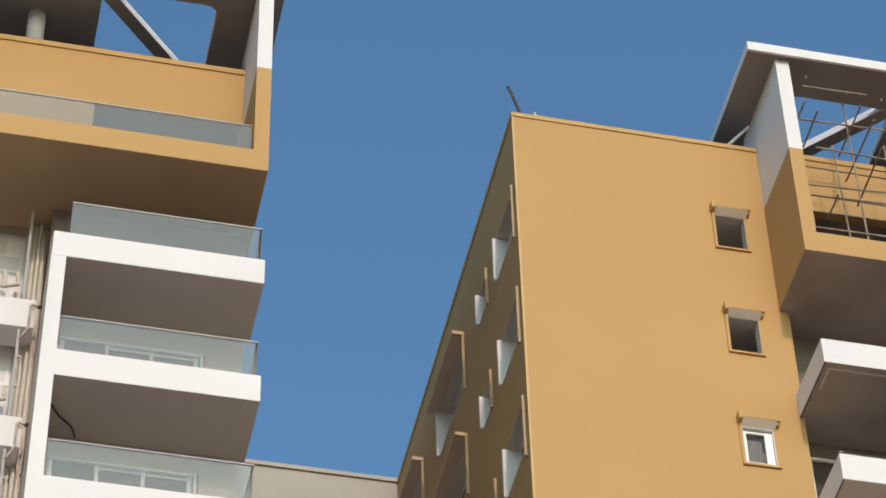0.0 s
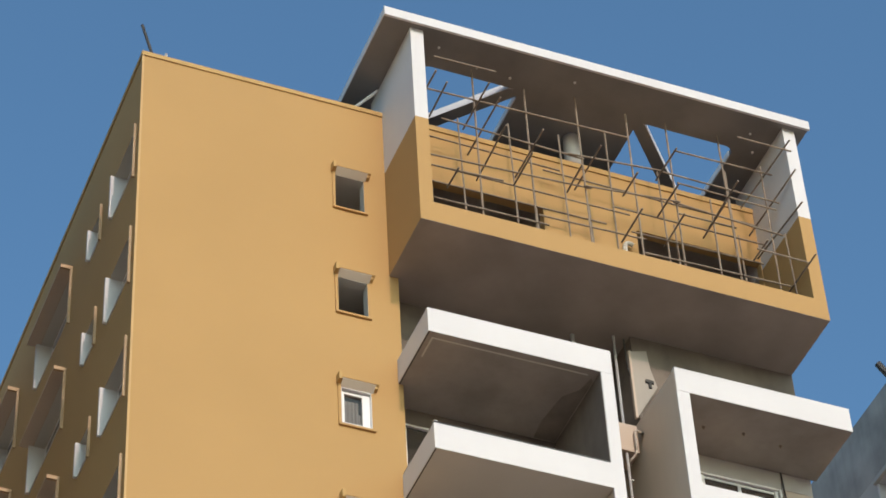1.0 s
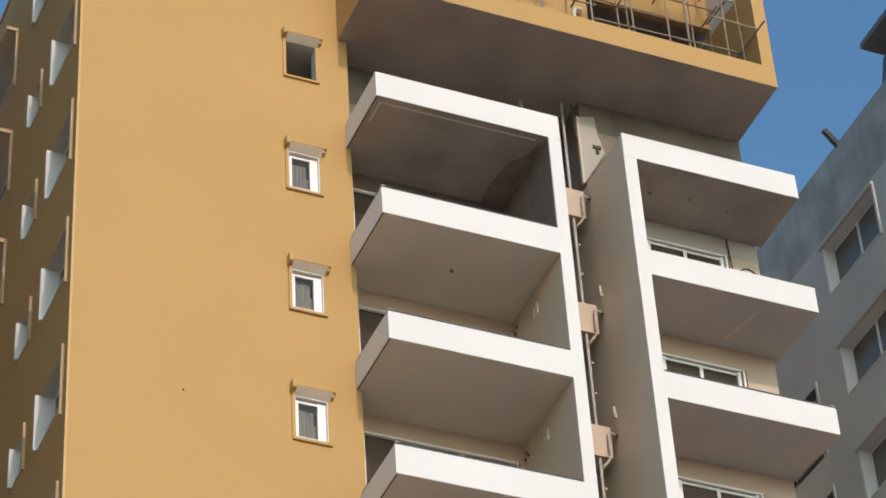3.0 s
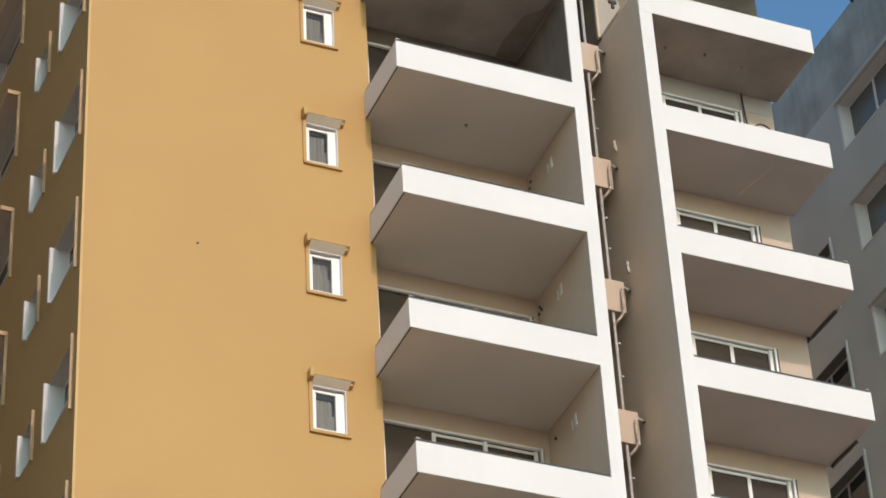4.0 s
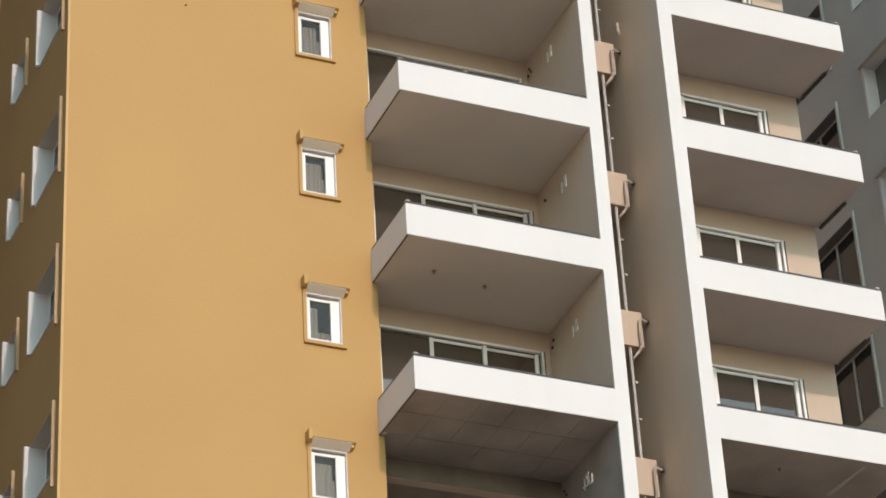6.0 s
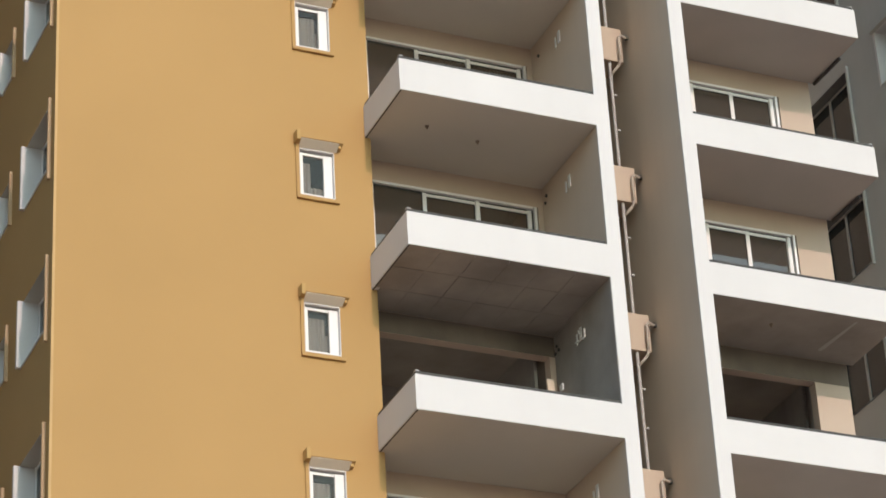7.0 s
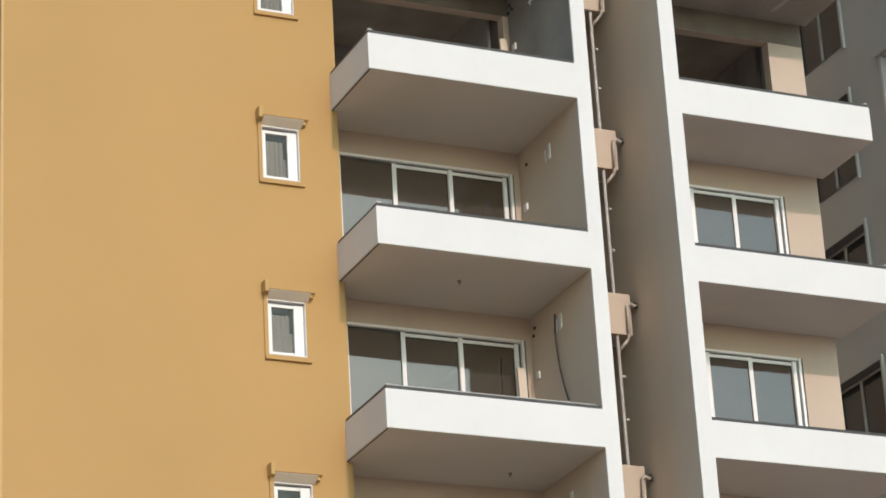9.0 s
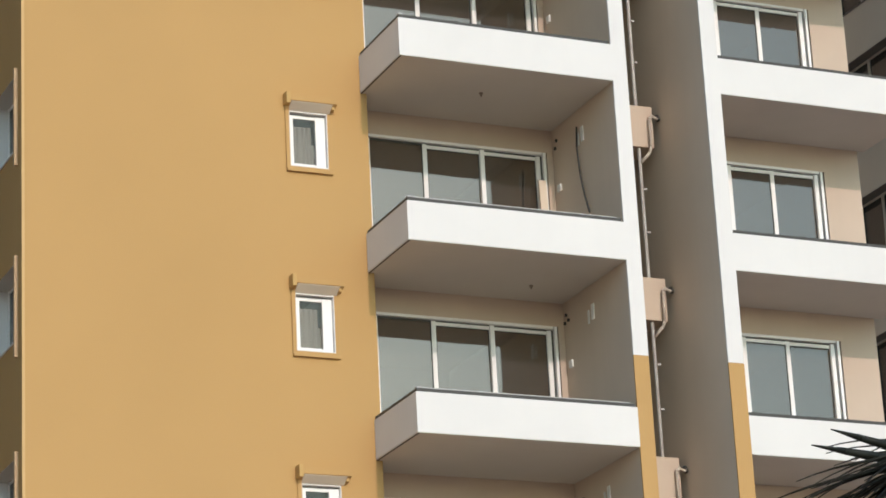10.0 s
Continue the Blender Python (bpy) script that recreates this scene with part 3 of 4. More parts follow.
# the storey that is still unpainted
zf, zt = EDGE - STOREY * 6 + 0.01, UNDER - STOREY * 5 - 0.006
part("bare_plaster", blocks((9.157, 9.1635, FRONT + 0.035, BACK1 - 0.012, zf - 0.5, zt)), CONCRETE, tower, "grey plaster, unpainted and shade-toned")
part("bare_plaster", blocks((5.62, 9.156, BACK1 - 0.006, BACK1 - 0.001, zt - 0.39, zt)), SHADE_CEMENT, tower, "grey plaster, unpainted and shade-toned")
# Outer stack: cream wall with grime, its shade painted as a dark panel.
part("bare_plaster", blocks((11.11, 14.65, BACK2 - 0.006, BACK2 - 0.001, zt - 0.442, zt)), SHADE_CEMENT, tower, "grey plaster, unpainted and shade-toned")
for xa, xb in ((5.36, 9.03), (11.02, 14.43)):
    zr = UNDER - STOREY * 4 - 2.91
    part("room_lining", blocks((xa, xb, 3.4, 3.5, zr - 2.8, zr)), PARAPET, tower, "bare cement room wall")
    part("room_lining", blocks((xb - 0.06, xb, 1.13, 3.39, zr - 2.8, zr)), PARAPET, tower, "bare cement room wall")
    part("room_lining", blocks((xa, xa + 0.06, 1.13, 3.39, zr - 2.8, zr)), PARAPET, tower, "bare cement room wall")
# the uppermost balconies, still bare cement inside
part("bare_plaster", blocks((9.152, 9.1595, FRONT + 0.035, BACK1 - 0.012, UNDER - 2.4, UNDER - 0.006)), SHADE_CEMENT, tower, "bare cement side wall")
part("bare_plaster", blocks((5.62, 9.151, BACK1 - 0.006, BACK1 - 0.001, UNDER - 0.385, UNDER - 0.006)), SHADE_CEMENT, tower, "bare cement lintel")
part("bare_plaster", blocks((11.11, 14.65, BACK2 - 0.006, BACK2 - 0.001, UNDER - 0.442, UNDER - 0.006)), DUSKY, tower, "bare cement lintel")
bay_two(tower, 10.82, False, TAUPE_BOUNCE)
# Dark cement at the back of the slot stands for its deep shade.
shaft(tower, 9.42, 10.824, CREAM, 4.4, SHADE_CEMENT)
part("shaft_wall", blocks((9.424, 10.818, 0.9, 1.1, 40.6, BOX - 0.006)), CONCRETE, tower, "bare wall at the head of the service slot")
penthouse(tower, 5.4, 14.66, False)
# rooms behind the openings: floors, back wall, party walls
for k in range(FLOORS + 1):
    z = UNDER - STOREY * k
    for xa, xb in ((0.4, 5.29), (5.345, 9.04), (11.005, 14.44)):
        part("room_floor", blocks((xa, xb, 1.12, 5.0, z - 2.9, z - 2.74)), ROOM if k != 4 else CONCRETE, tower)
part("room_wall", blocks((0.4, 14.44, 5.0, 5.2, 0, BOX + 0.1)), ROOM, tower, "bare plastered room wall")
for xa, xb, ya in ((9.05, 9.25, 0.86), (10.84, 11.0, 1.11), (5.3, 5.34, 0.26)):
    # Walls along the slot are coloured dark to keep it in shade.
    part("room_wall", blocks((xa, xb, ya, 4.99, 0, BOX)), SHADE_CEMENT if xa > 6 else ROOM, tower, "bare plastered room wall")
part("side_wall", blocks((14.46, 14.66, BACK2 + 0.2, DEEP, 0, TOP)), GREY, tower, "plain end wall")
part("roof_deck", blocks((0.25, 14.6, 0.26, DEEP, TOP - 1.2, TOP - 1.05)), CONCRETE, tower, "flat roof behind the parapet")

# ---- tower across the gap ----
other = thing("apartment_building", "ochre apartment tower with glass balcony railings and finished penthouse", "apartment building", "apartment towers", (0, 0, 0))
CX = 10.82 - MODULE
bay_two(other, CX, True, TAUPE)
shaft(other, CX - 1.4, CX + 0.004, WHITE)
penthouse(other, 5.4 - 20.11, 14.66 - 20.11, True)
for k in range(FLOORS + 1):
    z = UNDER - STOREY * k
    part("room_floor", blocks((CX - 6, CX + 3.6, 1.12, 5.0, z - 2.9, z - 2.74)), ROOM, other)
part("room_wall", blocks((CX - 6, CX + 3.6, 5.0, 5.2, 0, BOX + 0.1)), ROOM, other)
part("side_wall", blocks((CX + 3.64, CX + 3.84, BACK2 + 0.2, DEEP, 0, TOP)), TAUPE, other, "plain end wall")
part("roof_deck", blocks((CX - 9, CX + 3.84, 0.3, DEEP, TOP - 1.2, TOP - 1.05)), CONCRETE, other)

# ---- linking wing behind the gap ----
link = thing("apartment_building", "beige rear wing closing the gap between the towers", "apartment building", "apartment towers")
part("wall", blocks((CX + 3.84, 0.0, DEEP, DEEP + 0.3, 45.88, TOP - 0.1)), REAR, link, "plain grey beige parapet wall")
part("coping", blocks((CX + 3.84, -0.002, DEEP - 0.06, DEEP + 0.36, TOP - 0.099, TOP + 0.02)), REAR, link, "grey beige coping")
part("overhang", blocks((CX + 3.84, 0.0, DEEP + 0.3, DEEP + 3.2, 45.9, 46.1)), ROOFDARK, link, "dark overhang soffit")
part("wall", blocks((CX + 3.84, 0.0, DEEP + 3.0, DEEP + 3.2, 0, 45.898)), REAR, link, "recessed rear wall")
part("wall", blocks((14.66, MODULE, DEEP, DEEP + 0.3, 0, TOP - 0.1)), CREAM, link, "plain beige rear wall")

# ---- grey tower ----
grey = thing("apartment_building", "grey painted apartment tower in shade beside the ochre one", "apartment building", "apartment towers")
GSIDE = ((1.55, 2.3, 0.07, 0.95, 1), (3.25, 5.6, -0.05, 1.35, 2), (6.95, 9.3, -0.78, 1.15, 3))
gh = [(y0, y1, SILL - STOREY * k + a, SILL - STOREY * k + c) for y0, y1, a, c, n in GSIDE for k in range(FLOORS + 1) if not (y0 > 6 and k < 1)]
part("side_wall", pierced("x", MODULE, 0.38, -0.6, DEEP, 0, TOP + 0.3, gh + [(-0.45, 0.85, 46.3, 47.6)]), GREY, grey, "grey painted side wall")
part("front_wall", blocks((MODULE + 0.38, MODULE + 5.6, 0.0, 0.25, 0, 46.3)), OCHRE, grey, "ochre front wall")
for y0, y1, z0, z1 in gh:
    # Far openings: slate jambs and linings hold the recess's shade in their colour.
    side_window(grey, MODULE, y0, y1, z0, z1, 1 if y0 < 2 else 2, GREY, 0.09 if 3 < y0 < 6 else 0.0, FARGLASS if y0 < 6 else SHADEGLASS, 0.1, SLATE if y0 > 6 else WHITE)
part("room_wall", blocks((MODULE + 1.8, MODULE + 2.0, 0.26, DEEP, 0, TOP - 1.21)), ROOM, grey)
part("roof_deck", blocks((MODULE + 0.25, MODULE + 5.6, 0.25, DEEP, TOP - 1.2, TOP - 1.05)), CONCRETE, grey)
# Roof pieces share one dark slate tone.
part("roof_post", prism([(0.9, TOP + 0.302), (2.0, TOP + 0.302), (1.75, ROOF), (0.6, ROOF)], "x", MODULE, MODULE + 0.3), SLATE, grey, "flared slate grey roof post")
part("roof_beam", blocks((MODULE + 0.002, MODULE + 0.3, -1.9, 0.58, TOP + 0.302, ROOF)), SLATE, grey, "slate grey edge beam")
part("roof_slab", blocks((19.55, 20.9, -1.98, 1.66, ROOF, ROOF + 0.16)), SLATE, grey, "overhanging grey roof slab")
part("vent_pipe", rod(bmesh.new(), (MODULE + 0.06, 4.25, TOP + 0.25), (MODULE - 0.25, 4.3, TOP + 0.72), 0.09), DARK, grey, "leaning vent pipe stub")

part("bare_plaster", blocks((MODULE - 0.005, MODULE - 0.001, 1.0, DEEP, TOP - 1.72, TOP + 0.298)), PARAPET, grey, "weathered bare parapet")

# ---- scaffold in the penthouse frame ----
scaffold = thing("scaffold", "rusty steel tube scaffold standing in the penthouse terrace frame", "scaffold", "", (10.0, -0.9, BOX + 0.25))
base = Vector((10.0, -0.9, BOX + 0.25))
rng = random.Random(4)


def pole(name, a, b, r=0.021):
    return part(name, rod(bmesh.new(), Vector(a) - base, Vector(b) - base, r, 6), STEEL, scaffold)


floor_z = BOX + 0.25
# uprights: along the terrace and top height
for x, top in ((7.10, 48.5), (8.33, 48.32), (9.56, 48.5), (10.78, 48.39), (11.76, 48.43), (13.06, 48.5)):
    pole("standard", (x + rng.uniform(0.0, 0.1), -1.1, floor_z), (x, -1.1, top), 0.024)
for x, top in ((6.72, 46.89), (7.91, 47.14), (9.10, 47.2), (10.25, 47.74), (11.44, 46.85), (12.67, 46.39), (13.16, 47.45), (14.1, 47.95)):
    pole("standard", (x + rng.uniform(-0.03, 0.08), -1.02, floor_z), (x, -1.02, top))
for x, top in ((6.35, 45.3), (8.75, 46.2), (10.05, 46.0), (12.1, 46.1), (13.7, 46.3)):
    pole("standard", (x + rng.uniform(-0.08, 0.08), -0.3, floor_z), (x, -0.3, top))
# runners along the front: start, end, height at each, depth
for xa, xb, za, zb, y in ((5.94, 10.75, 47.45, 47.59, -1.14), (5.87, 7.30, 47.63, 47.66, -1.9), (6.29, 9.6, 46.61, 46.5, -1.14), (9.2, 11.5, 46.5, 46.74, -1.18),
                          (11.4, 14.35, 46.76, 46.74, -1.14), (11.88, 14.3, 46.62, 46.58, -1.06), (11.92, 14.3, 47.57, 47.62, -1.14), (5.98, 9.7, 45.39, 45.62, -1.14),
                          (6.02, 7.6, 45.01, 45.08, -1.2), (9.5, 11.8, 45.58, 45.86, -1.2), (11.66, 14.31, 45.87, 45.7, -1.14), (11.77, 13.2, 45.64, 45.66, -1.06),
                          (10.8, 14.3, 44.04, 44.15, -1.14), (6.0, 8.6, 44.1, 44.14, -1.14), (8.4, 10.9, 44.42, 44.5, -1.1), (13.06, 14.3, 44.14, 44.11, -1.95)):
    pole("ledger", (xa, y, za), (xb, y, zb))
for xa, xb, z in ((5.9, 9.4, 46.9), (9.0, 14.2, 46.75), (6.1, 11.0, 46.0), (10.6, 14.3, 46.15), (5.9, 10.4, 45.5), (11.0, 14.2, 45.5)):
    pole("ledger", (xa, -0.34, z), (xb, -0.34, z + rng.uniform(-0.06, 0.06)))
# cross poles: along the terrace, height, front end, back end
for x, z, ya, yb in ((5.85, 47.07, -2.0, -0.8), (6.06, 46.72, -2.05, -1.0), (7.05, 47.08, -2.05, -0.6), (7.28, 46.68, -2.05, -0.25), (7.35, 45.84, -2.05, -0.35),
                     (6.2, 44.16, -2.05, -1.4), (7.92, 45.22, -2.05, -1.0), (9.05, 45.23, -2.05, -1.2), (10.36, 45.45, -2.05, -1.3), (10.36, 44.36, -2.05, -1.0),
                     (11.4, 46.57, -2.05, -1.0), (11.33, 45.44, -2.05, -1.0), (11.36, 44.54, -2.05, -1.0), (12.42, 45.24, -2.05, -0.9), (14.3, 44.1, -2.25, -0.85),
                     (13.3, 44.38, -2.05, -1.4), (8.3, 46.2, -1.9, -0.4), (9.7, 46.3, -1.8, -0.4), (12.9, 46.2, -1.9, -0.4)):
    pole("transom", (x, ya, z), (x + rng.uniform(-0.03, 0.03), yb, z + rng.uniform(-0.02, 0.02)))
pole("brace", (14.32, -2.05, 47.86), (14.0, -0.12, 47.45))
pole("brace", (14.33, -2.05, 46.92), (14.1, -0.12, 46.6))
pole("brace", (14.34, -2.05, 45.89), (14.2, -0.15, 45.89))
pole("ledger", (13.08, -1.9, 47.66), (14.41, -1.9, 47.67))
pole("standard", (14.3, -1.3, floor_z), (14.25, -1.3, 45.6))

# cream pipe bend beside the wide opening
bend = [(11.04 + 0.13 * math.cos(a), -0.12, 45.22 + 0.13 * math.sin(a)) for a in [math.pi - i * 0.45 for i in range(6)]]
part("pipe_bend", tube([(10.91, -0.12, 44.6)] + bend, 0.05, 8), PALE, tower, "cream plastic pipe bend", True)

# ---- roof mast ----
mast = thing("antenna", "thin leaning dark mast on the parapet corner", "antenna", "", (0.25, 0.1, TOP))
part("mast", rod(bmesh.new(), (0, 0, 0), (-0.27, 0.0, 0.95), 0.035), DARK, mast)
part("stub", rod(bmesh.new(), (0.3, 0.0, 0), (0.28, 0.0, 0.22), 0.03), PIPE, mast)

# ---- fittings on the ochre tower ----
def ceiling_hook(x, y, k):
    z = UNDER - STOREY * k - 0.004
    bm = rod(bmesh.new(), (x, y, z - 0.02), (x, y, z), 0.034, 12)
    rod(bm, (x, y, z - 0.06), (x, y, z - 0.02), 0.014, 6)
    part("ceiling_rose", bm, STEEL, tower, "dark ceiling outlet")


for x, y, k in ((7.39, -0.46, 1), (12.68, -0.86, 0), (11.81, -0.79, 0), (13.57, -0.76, 0), (6.37, -0.69, 4), (7.4, -0.5, 4), (7.34, -0.56, 7), (8.24, -0.1, 8), (12.59, -0.95, 5)):
    ceiling_hook(x, y, k)

# outlet plates and conduit mouths on the inner balcony's side wall
for k in range(1, 12):
    z = UNDER - 0.45 - STOREY * k
    y = -0.45 + 0.06 * ((k * 7) % 3 - 1)
    part("outlet_plate", blocks((9.145, 9.162, y - 0.045, y + 0.045, z - 0.13, z + 0.12), soft=0.004), PLATE, tower, "white outlet plate")
    part("outlet_plate", blocks((9.145, 9.162, y + 0.12, y + 0.17, z - 0.16, z + 0.06), soft=0.004), PLATE, tower)
    part("outlet_hole", blocks((9.156, 9.1635, y - 0.02, y + 0.015, z - 0.08, z + 0.07)), DARK, tower, "dark conduit mouth")
    for dy, dz in ((0.93, 0.22), (0.99, 0.1), (0.86, 0.12)):
        if (k + int(dy * 100)) % 3:
            part("conduit", rod(bmesh.new(), (9.14, y + dy, z + dz), (9.17, y + dy, z + dz), 0.03, 8), DARK, tower)
    if k > 4:
        part("socket_box", blocks((9.13, 9.163, 0.40, 0.52, z - 0.68, z - 0.56), soft=0.006), PLATE if k != 9 else DARK, tower, "small socket box")

# conduit ends of the unpainted storey
for ya, za, yb, zb in ((-0.33, 24.36, -0.38, 24.27), (-0.55, 24.30, -0.57, 24.17), (-0.57, 24.17, -0.5, 24.12), (-0.19, 24.20, -0.34, 24.16), (-0.34, 24.16, -0.46, 24.20)):
    part("conduit", rod(bmesh.new(), (9.145, ya, za), (9.13, yb, zb), 0.018, 8), PLATE, tower, "white conduit end", True)
# short pale overflow spouts on the slot's side wall
for k in range(2):
    z = 37.56 - STOREY * k
    part("overflow_spout", tube([(10.81, -0.06, z), (10.80, -0.08, z - 0.15), (10.80, -0.11, z - 0.29)], 0.03, 8), PALE, tower, "short pale overflow pipe", True)


def plank(x, y, z0, z1):
    """A sawn board leaning against the wall beside a door."""
    t = thing("timber_plank", "pale sawn timber plank leaning beside a balcony door", "plank", "planks on the balconies", (x, y, z0))
    bm = prism([(-0.065, 0.0), (0.065, 0.0), (0.06, z1 - z0), (-0.07, z1 - z0)], "y", -0.02, 0.02)
    for v in bm.verts:
        v.co.y += 0.11 * v.co.z / (z1 - z0)
    part("board", bm, HOOD, t)


plank(8.88, 0.44, 15.915, 17.80)
plank(8.98, 0.44, 21.915, 23.84)

# loose black cable hanging in the ninth balcony
part("hanging_cable", tube([(9.14, -0.30, 18.45), (9.12, -0.30, 18.1), (9.12, -0.36, 17.6), (9.1, -0.5, 17.2), (9.1, -0.64, 16.85)], 0.017, 6), DARK, tower, "loose black cable", True)
# cable and coil on the upper outer balcony
part("hanging_cable", tube([(13.95, 0.0, 39.72), (13.96, -0.03, 39.1), (14.02, -0.04, 38.5), (13.9, -0.2, 37.6)], 0.018, 6), DARK, tower, "loose black cable", True)
loop = [(13.48 + 0.24 * math.cos(a) + 0.02 * a, -1.3, 37.52 + 0.24 * math.sin(a)) for a in [i * 0.5 for i in range(15)]]
part("cable_coil", tube(loop, 0.018, 6), DARK, tower, "coil of black cable on the upstand", True)
part("cable_coil", tube([(x + 0.22, y + 0.05, 37.5 + (z - 37.62) * 0.6) for x, y, z in loop], 0.016, 6), DARK, tower, "", True)
# rough pipe ends under the free edge of two slabs
for k in (2, 3, 4):
    z = UNDER - STOREY * k - 0.05
    part("drip_pipe", tube([(14.74, -0.05, z), (14.76, -0.75, z), (14.78, -0.95, z + 0.02)], 0.035, 6), DARK, tower, "dark pipe under the slab edge", True)
# plaster patch at the head of the service slot
part("drip_strip", blocks((5.62, 8.95, FRONT + 0.15, FRONT + 0.185, UNDER - 0.012, UNDER - 0.0045), (5.62, 5.655, FRONT + 0.186, -0.9, UNDER - 0.012, UNDER - 0.0045)), SOFFIT, tower, "pale drip strip under the top slab")
part("damp_patch", prism([(9.06, -1.40), (8.98, -1.0), (8.72, -0.7), (8.62, 0.1), (8.66, 0.62), (9.13, 0.62), (9.13, -1.3)], "z", UNDER - 0.0075, UNDER - 0.0045), DAMP, tower, "dark damp stain on the concrete")
gusset = part("plaster_patch", prism([(10.75, 42.13), (11.13, 42.25), (11.17, 41.78), (11.29, 41.27), (10.75, 40.3)], "y", -0.06, 0.0), REAR, tower, "pale plaster gusset panel")
part("edge_strip", blocks((10.70, 10.749, -0.075, 0.0, 40.28, 42.14)), CREAM, gusset, "pale plaster edge")
part("bracket", blocks((11.02, 11.2, -0.10, -0.062, 41.32, 41.40), (11.08, 11.14, -0.10, -0.062, 41.18, 41.31)), DARK, gusset, "dark pipe bracket")
part("hanging_cable", tube([(10.66, 0.0, 42.5), (10.68, 0.0, 41.7), (10.74, -0.02, 41.3)], 0.02, 6), DARK, tower, "", True)
part("small_spout", rod(bmesh.new(), (2.14, 0.01, 32.91), (2.14, -0.02, 32.90), 0.02, 8), DARK, tower, "dark nail hole in the wall")
part("brace_bar", rod(bmesh.new(), (4.75, 0.1, TOP + 0.01), (5.3, -0.05, 48.25), 0.035, 8), WHITE, tower, "pale brace bar on the parapet")
# spots on the roof underside
for x, y in ((6.2, -1.45), (7.2, -1.2), (8.0, -1.15), (13.75, -1.4), (14.05, -0.9), (9.4, -1.5)):
    part("roof_socket", rod(bmesh.new(), (x, y, ROOF - 0.03), (x, y, ROOF), 0.03, 8), PLATE, tower, "pale ceiling socket")

# pale cement runs across two slab undersides of the outer stack
for k, (xa, ya), (xb, yb), w in ((1, (13.62, -1.25), (13.40, -0.3), 0.05), (5, (14.0, -1.45), (13.9, -0.35), 0.07)):
    z = UNDER - STOREY * k - 0.004
    part("cement_run", prism([(xa - 0.25 * w, ya), (xa + 0.4 * w, ya - 0.03), (xb + w, yb - 0.1), (xb + 0.6 * w, yb + 0.05), (xb - 0.5 * w, yb)], "z", z - 0.003, z - 0.0005), DUSKY if k == 5 else TAUPE, tower, "pale cement run on the underside")

# ---- service slot of the other tower ----
for k in range(5):
    z = 41.62 - STOREY * k
    f = pierced("y", 0.86, 0.06, CX - 1.2, CX - 0.42, z, z + 0.95, [(CX - 1.13, CX - 0.5, z + 0.07, z + 0.42), (CX - 1.13, CX - 0.78, z + 0.5, z + 0.88)])
    w = part("window", f, FRAME, other, "white framed service window")
    part("pane", blocks((CX - 1.13, CX - 0.5, 0.885, 0.892, z + 0.07, z + 0.42)), DARK, w, "dark opening")
    part("pane", blocks((CX - 1.13, CX - 0.78, 0.885, 0.892, z + 0.5, z + 0.88)), DARK, w)
    for x in (CX - 0.75, CX - 0.5):
        part("waste_pipe", tube([(x, 0.5, z - 0.35), (x + 0.02, 0.45, z - 0.7), (x - 0.25, 0.4, z - 0.85), (x - 0.5, 0.4, z - 0.8)], 0.045, 8), PALE, other, "white waste pipe bend", True)
for x, y in ((CX - 0.34, 0.5), (CX - 0.25, 0.56), (CX - 0.16, 0.48), (CX - 0.07, 0.55)):
    part("drain_pipe", rod(bmesh.new(), (x, y, 0), (x, y, BOX - 0.05), 0.04, 10), PALE, other, "white drain pipe", True)
part("shaft_lining", blocks((CX - 1.39, CX - 0.002, 0.88, 0.898, 0, BOX - 0.01)), WHITE, other, "white washed shaft wall")
# sagging cable under the second slab of the other tower
part("hanging_cable", tube([(CX + 0.3, -0.9, UNDER - 3.02), (CX + 0.5, -0.6, UNDER - 3.04), (CX + 0.75, -0.35, UNDER - 3.03), (CX + 0.85, -0.1, UNDER - 3.05)], 0.018, 6), DARK, other, "", True)

# ---- palm in the foreground ----
palm_at = Vector((-2.94, -27.77, 0.0))
palm = thing("palm_tree", "palm with dark pointed blades and folded spear leaves", "tree", "", palm_at)
crown = Vector((0.0, 0.0, 4.87))
tr = bmesh.new()
rings = []
for i in range(13):
    h = crown.z * i / 12
    r = 0.15 - 0.05 * i / 12 + 0.012 * (i % 2)
    rings.append([tr.verts.new((r * math.cos(a * math.pi / 6) + 0.05 * math.sin(h * 0.68), r * math.sin(a * math.pi / 6), h)) for a in range(12)])
for lo, hi in zip(rings, rings[1:]):
    for a in range(12):
        tr.faces.new((lo[a], lo[(a + 1) % 12], hi[(a + 1) % 12], hi[a]))
tr.faces.new(rings[-1])
part("trunk", tr, BARK, palm, "ringed grey palm trunk", True)
prng = random.Random(11)


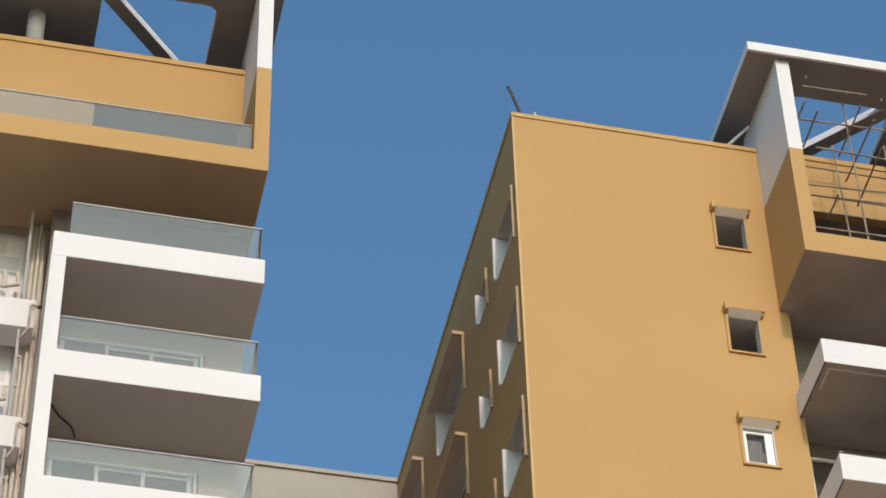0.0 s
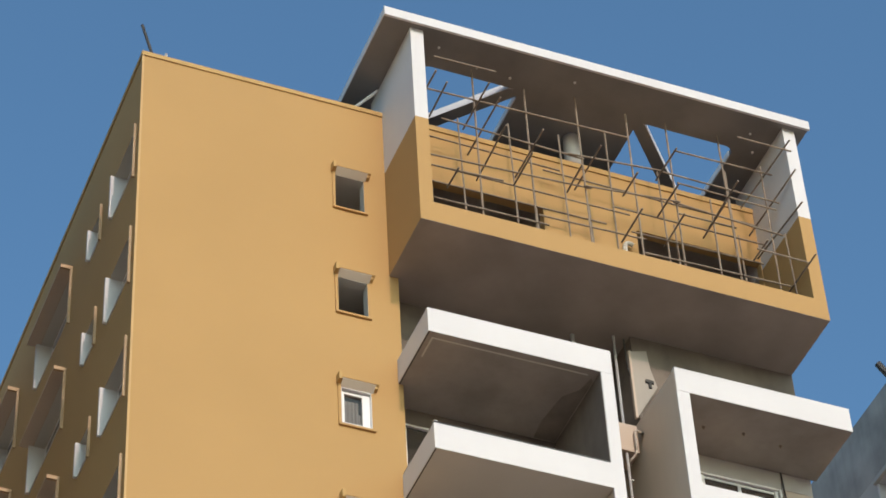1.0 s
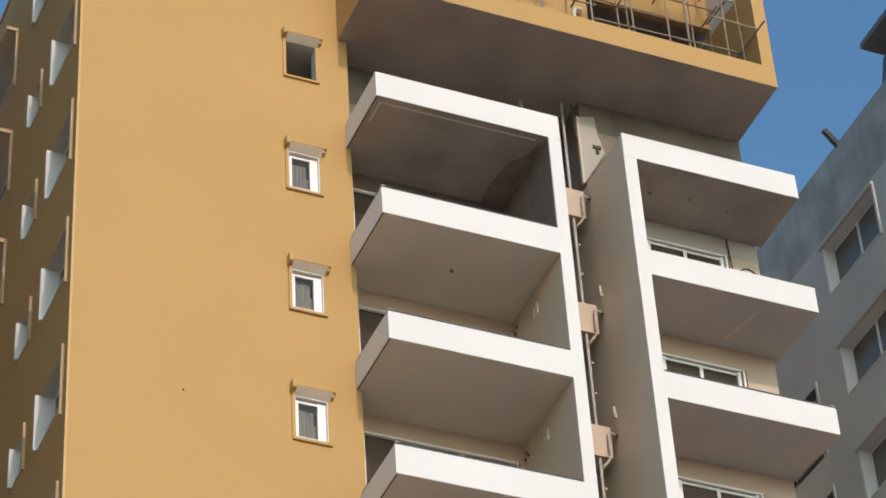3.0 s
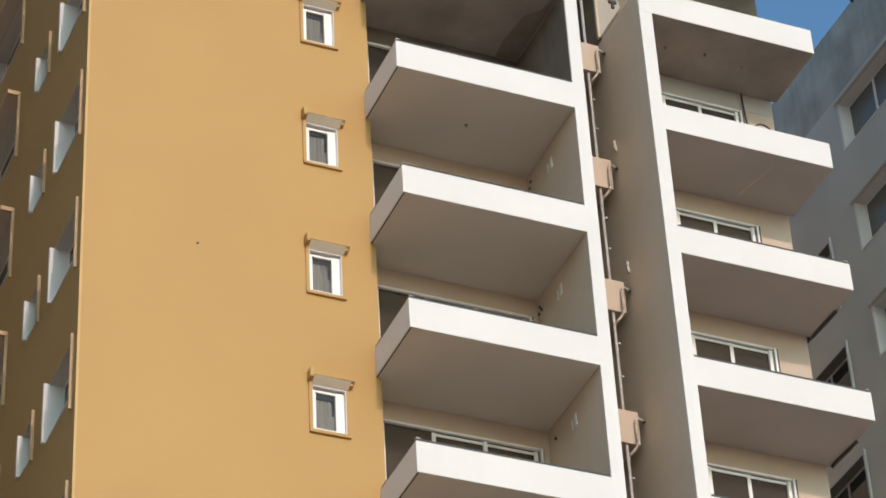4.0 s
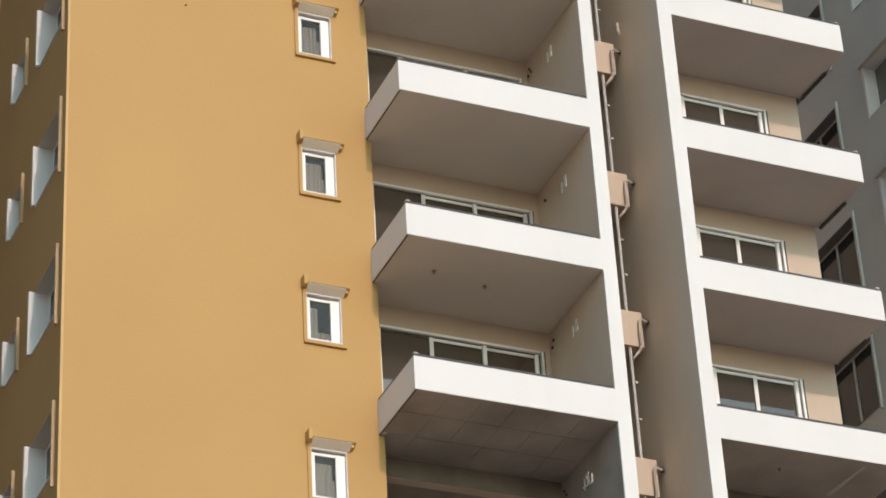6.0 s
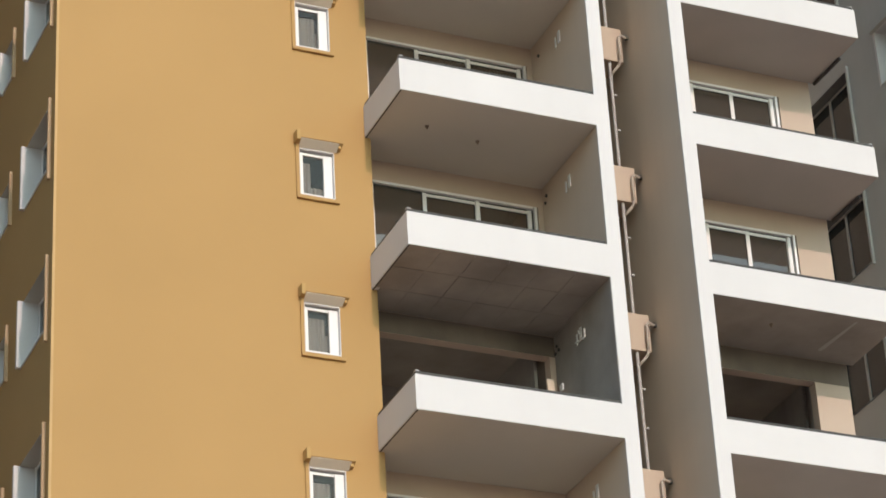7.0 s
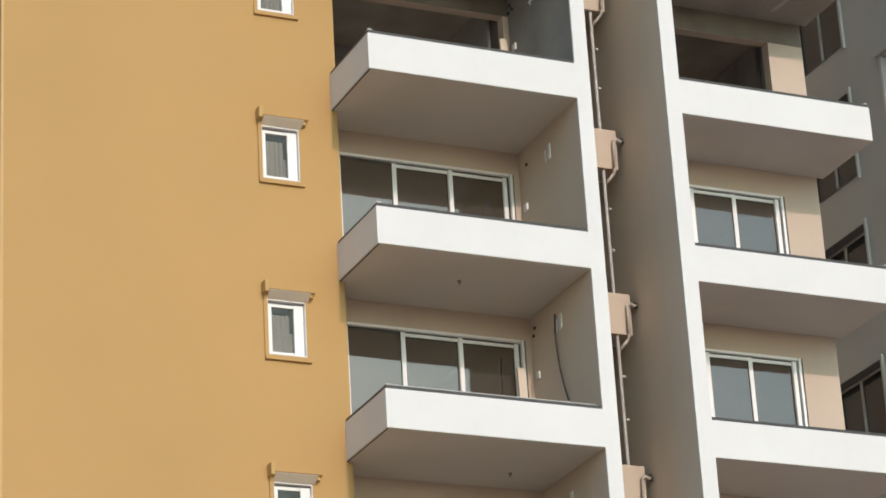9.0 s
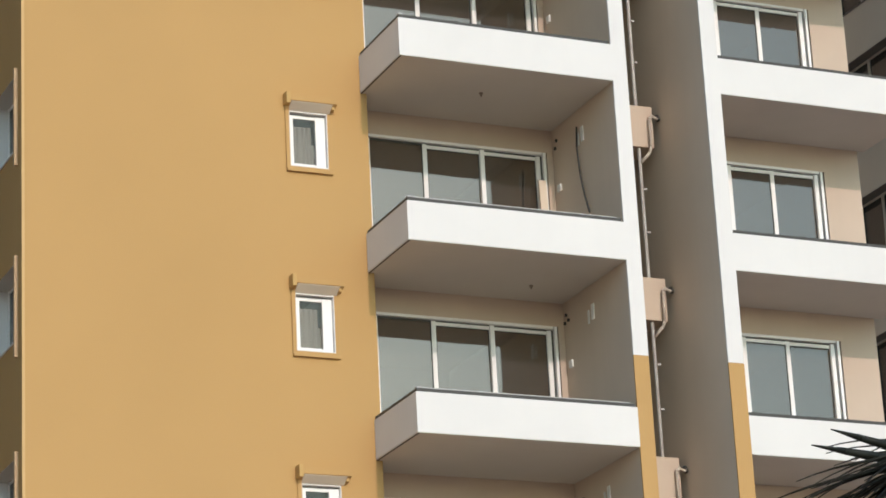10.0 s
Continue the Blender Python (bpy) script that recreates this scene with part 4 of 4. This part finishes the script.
def blade(heading, reach, rise, fall, width):
    """A long narrow leaf, folded along its middle, arching out from the crown to a point."""
    bm = bmesh.new()
    ahead = Vector((math.cos(heading), math.sin(heading), 0))
    side = Vector((-math.sin(heading), math.cos(heading), 0))
    rows, n = [], 12
    for i in range(n + 1):
        u = i / n
        p = crown + ahead * reach * u + Vector((0, 0, rise * u - fall * u * u))
        w = width * min(1.0, 0.35 + 2.2 * u) * (1 - u ** 2.2) + 0.0015
        rows.append([bm.verts.new(p + side * w + Vector((0, 0, 0.35 * w))), bm.verts.new(p), bm.verts.new(p - side * w + Vector((0, 0, 0.35 * w))),
                     bm.verts.new(p - Vector((0, 0, 0.004)))])
    for lo, hi in zip(rows, rows[1:]):
        for a, b in ((0, 1), (1, 2), (2, 3), (3, 0)):
            bm.faces.new((lo[a], lo[b], hi[b], hi[a]))
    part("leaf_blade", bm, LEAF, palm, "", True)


def spear(heading, reach, rise, r):
    """A young leaf, still folded: a tapering shaft with a split tip."""
    bm = bmesh.new()
    tip = crown + Vector((math.cos(heading) * reach, math.sin(heading) * reach, rise))
    a = crown + (tip - crown) * 0.04
    for k in range(6):
        p, q = a + (tip - a) * (k / 6), a + (tip - a) * ((k + 1) / 6)
        m = Matrix.Translation((p + q) / 2) @ (q - p).to_track_quat("Z", "Y").to_matrix().to_4x4()
        bmesh.ops.create_cone(bm, cap_ends=True, segments=7, radius1=r * (1 - (k / 6) ** 4 * 0.9), radius2=r * (1 - ((k + 1) / 6) ** 4 * 0.9), depth=(q - p).length, matrix=m)
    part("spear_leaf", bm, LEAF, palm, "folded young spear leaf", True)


LEFT = math.pi - 0.43
spear(math.pi, 0.98, 0.195, 0.029)
spear(math.pi + 0.02, 1.106, 0.105, 0.03)
spear(LEFT - 2.2, 0.95, 0.6, 0.026)
for i in range(64):
    blade(i * 2.4 + prng.uniform(-0.2, 0.2), prng.uniform(0.75, 1.1), prng.uniform(0.0, 0.35), prng.uniform(0.35, 0.8), prng.uniform(0.014, 0.028))
for i in range(64):
    rise, tip = prng.uniform(0.2, 0.5), prng.uniform(-0.34, -0.06)
    blade(math.pi + prng.uniform(-0.45, 0.35), prng.uniform(0.65, 1.2), rise, rise - tip, prng.uniform(0.022, 0.046))
for i in range(5):
    rise, tip = prng.uniform(0.5, 0.75), prng.uniform(0.1, 0.25)
    blade(LEFT + prng.uniform(-0.4, 0.4), prng.uniform(0.7, 1.0), rise, rise - tip, prng.uniform(0.008, 0.014))
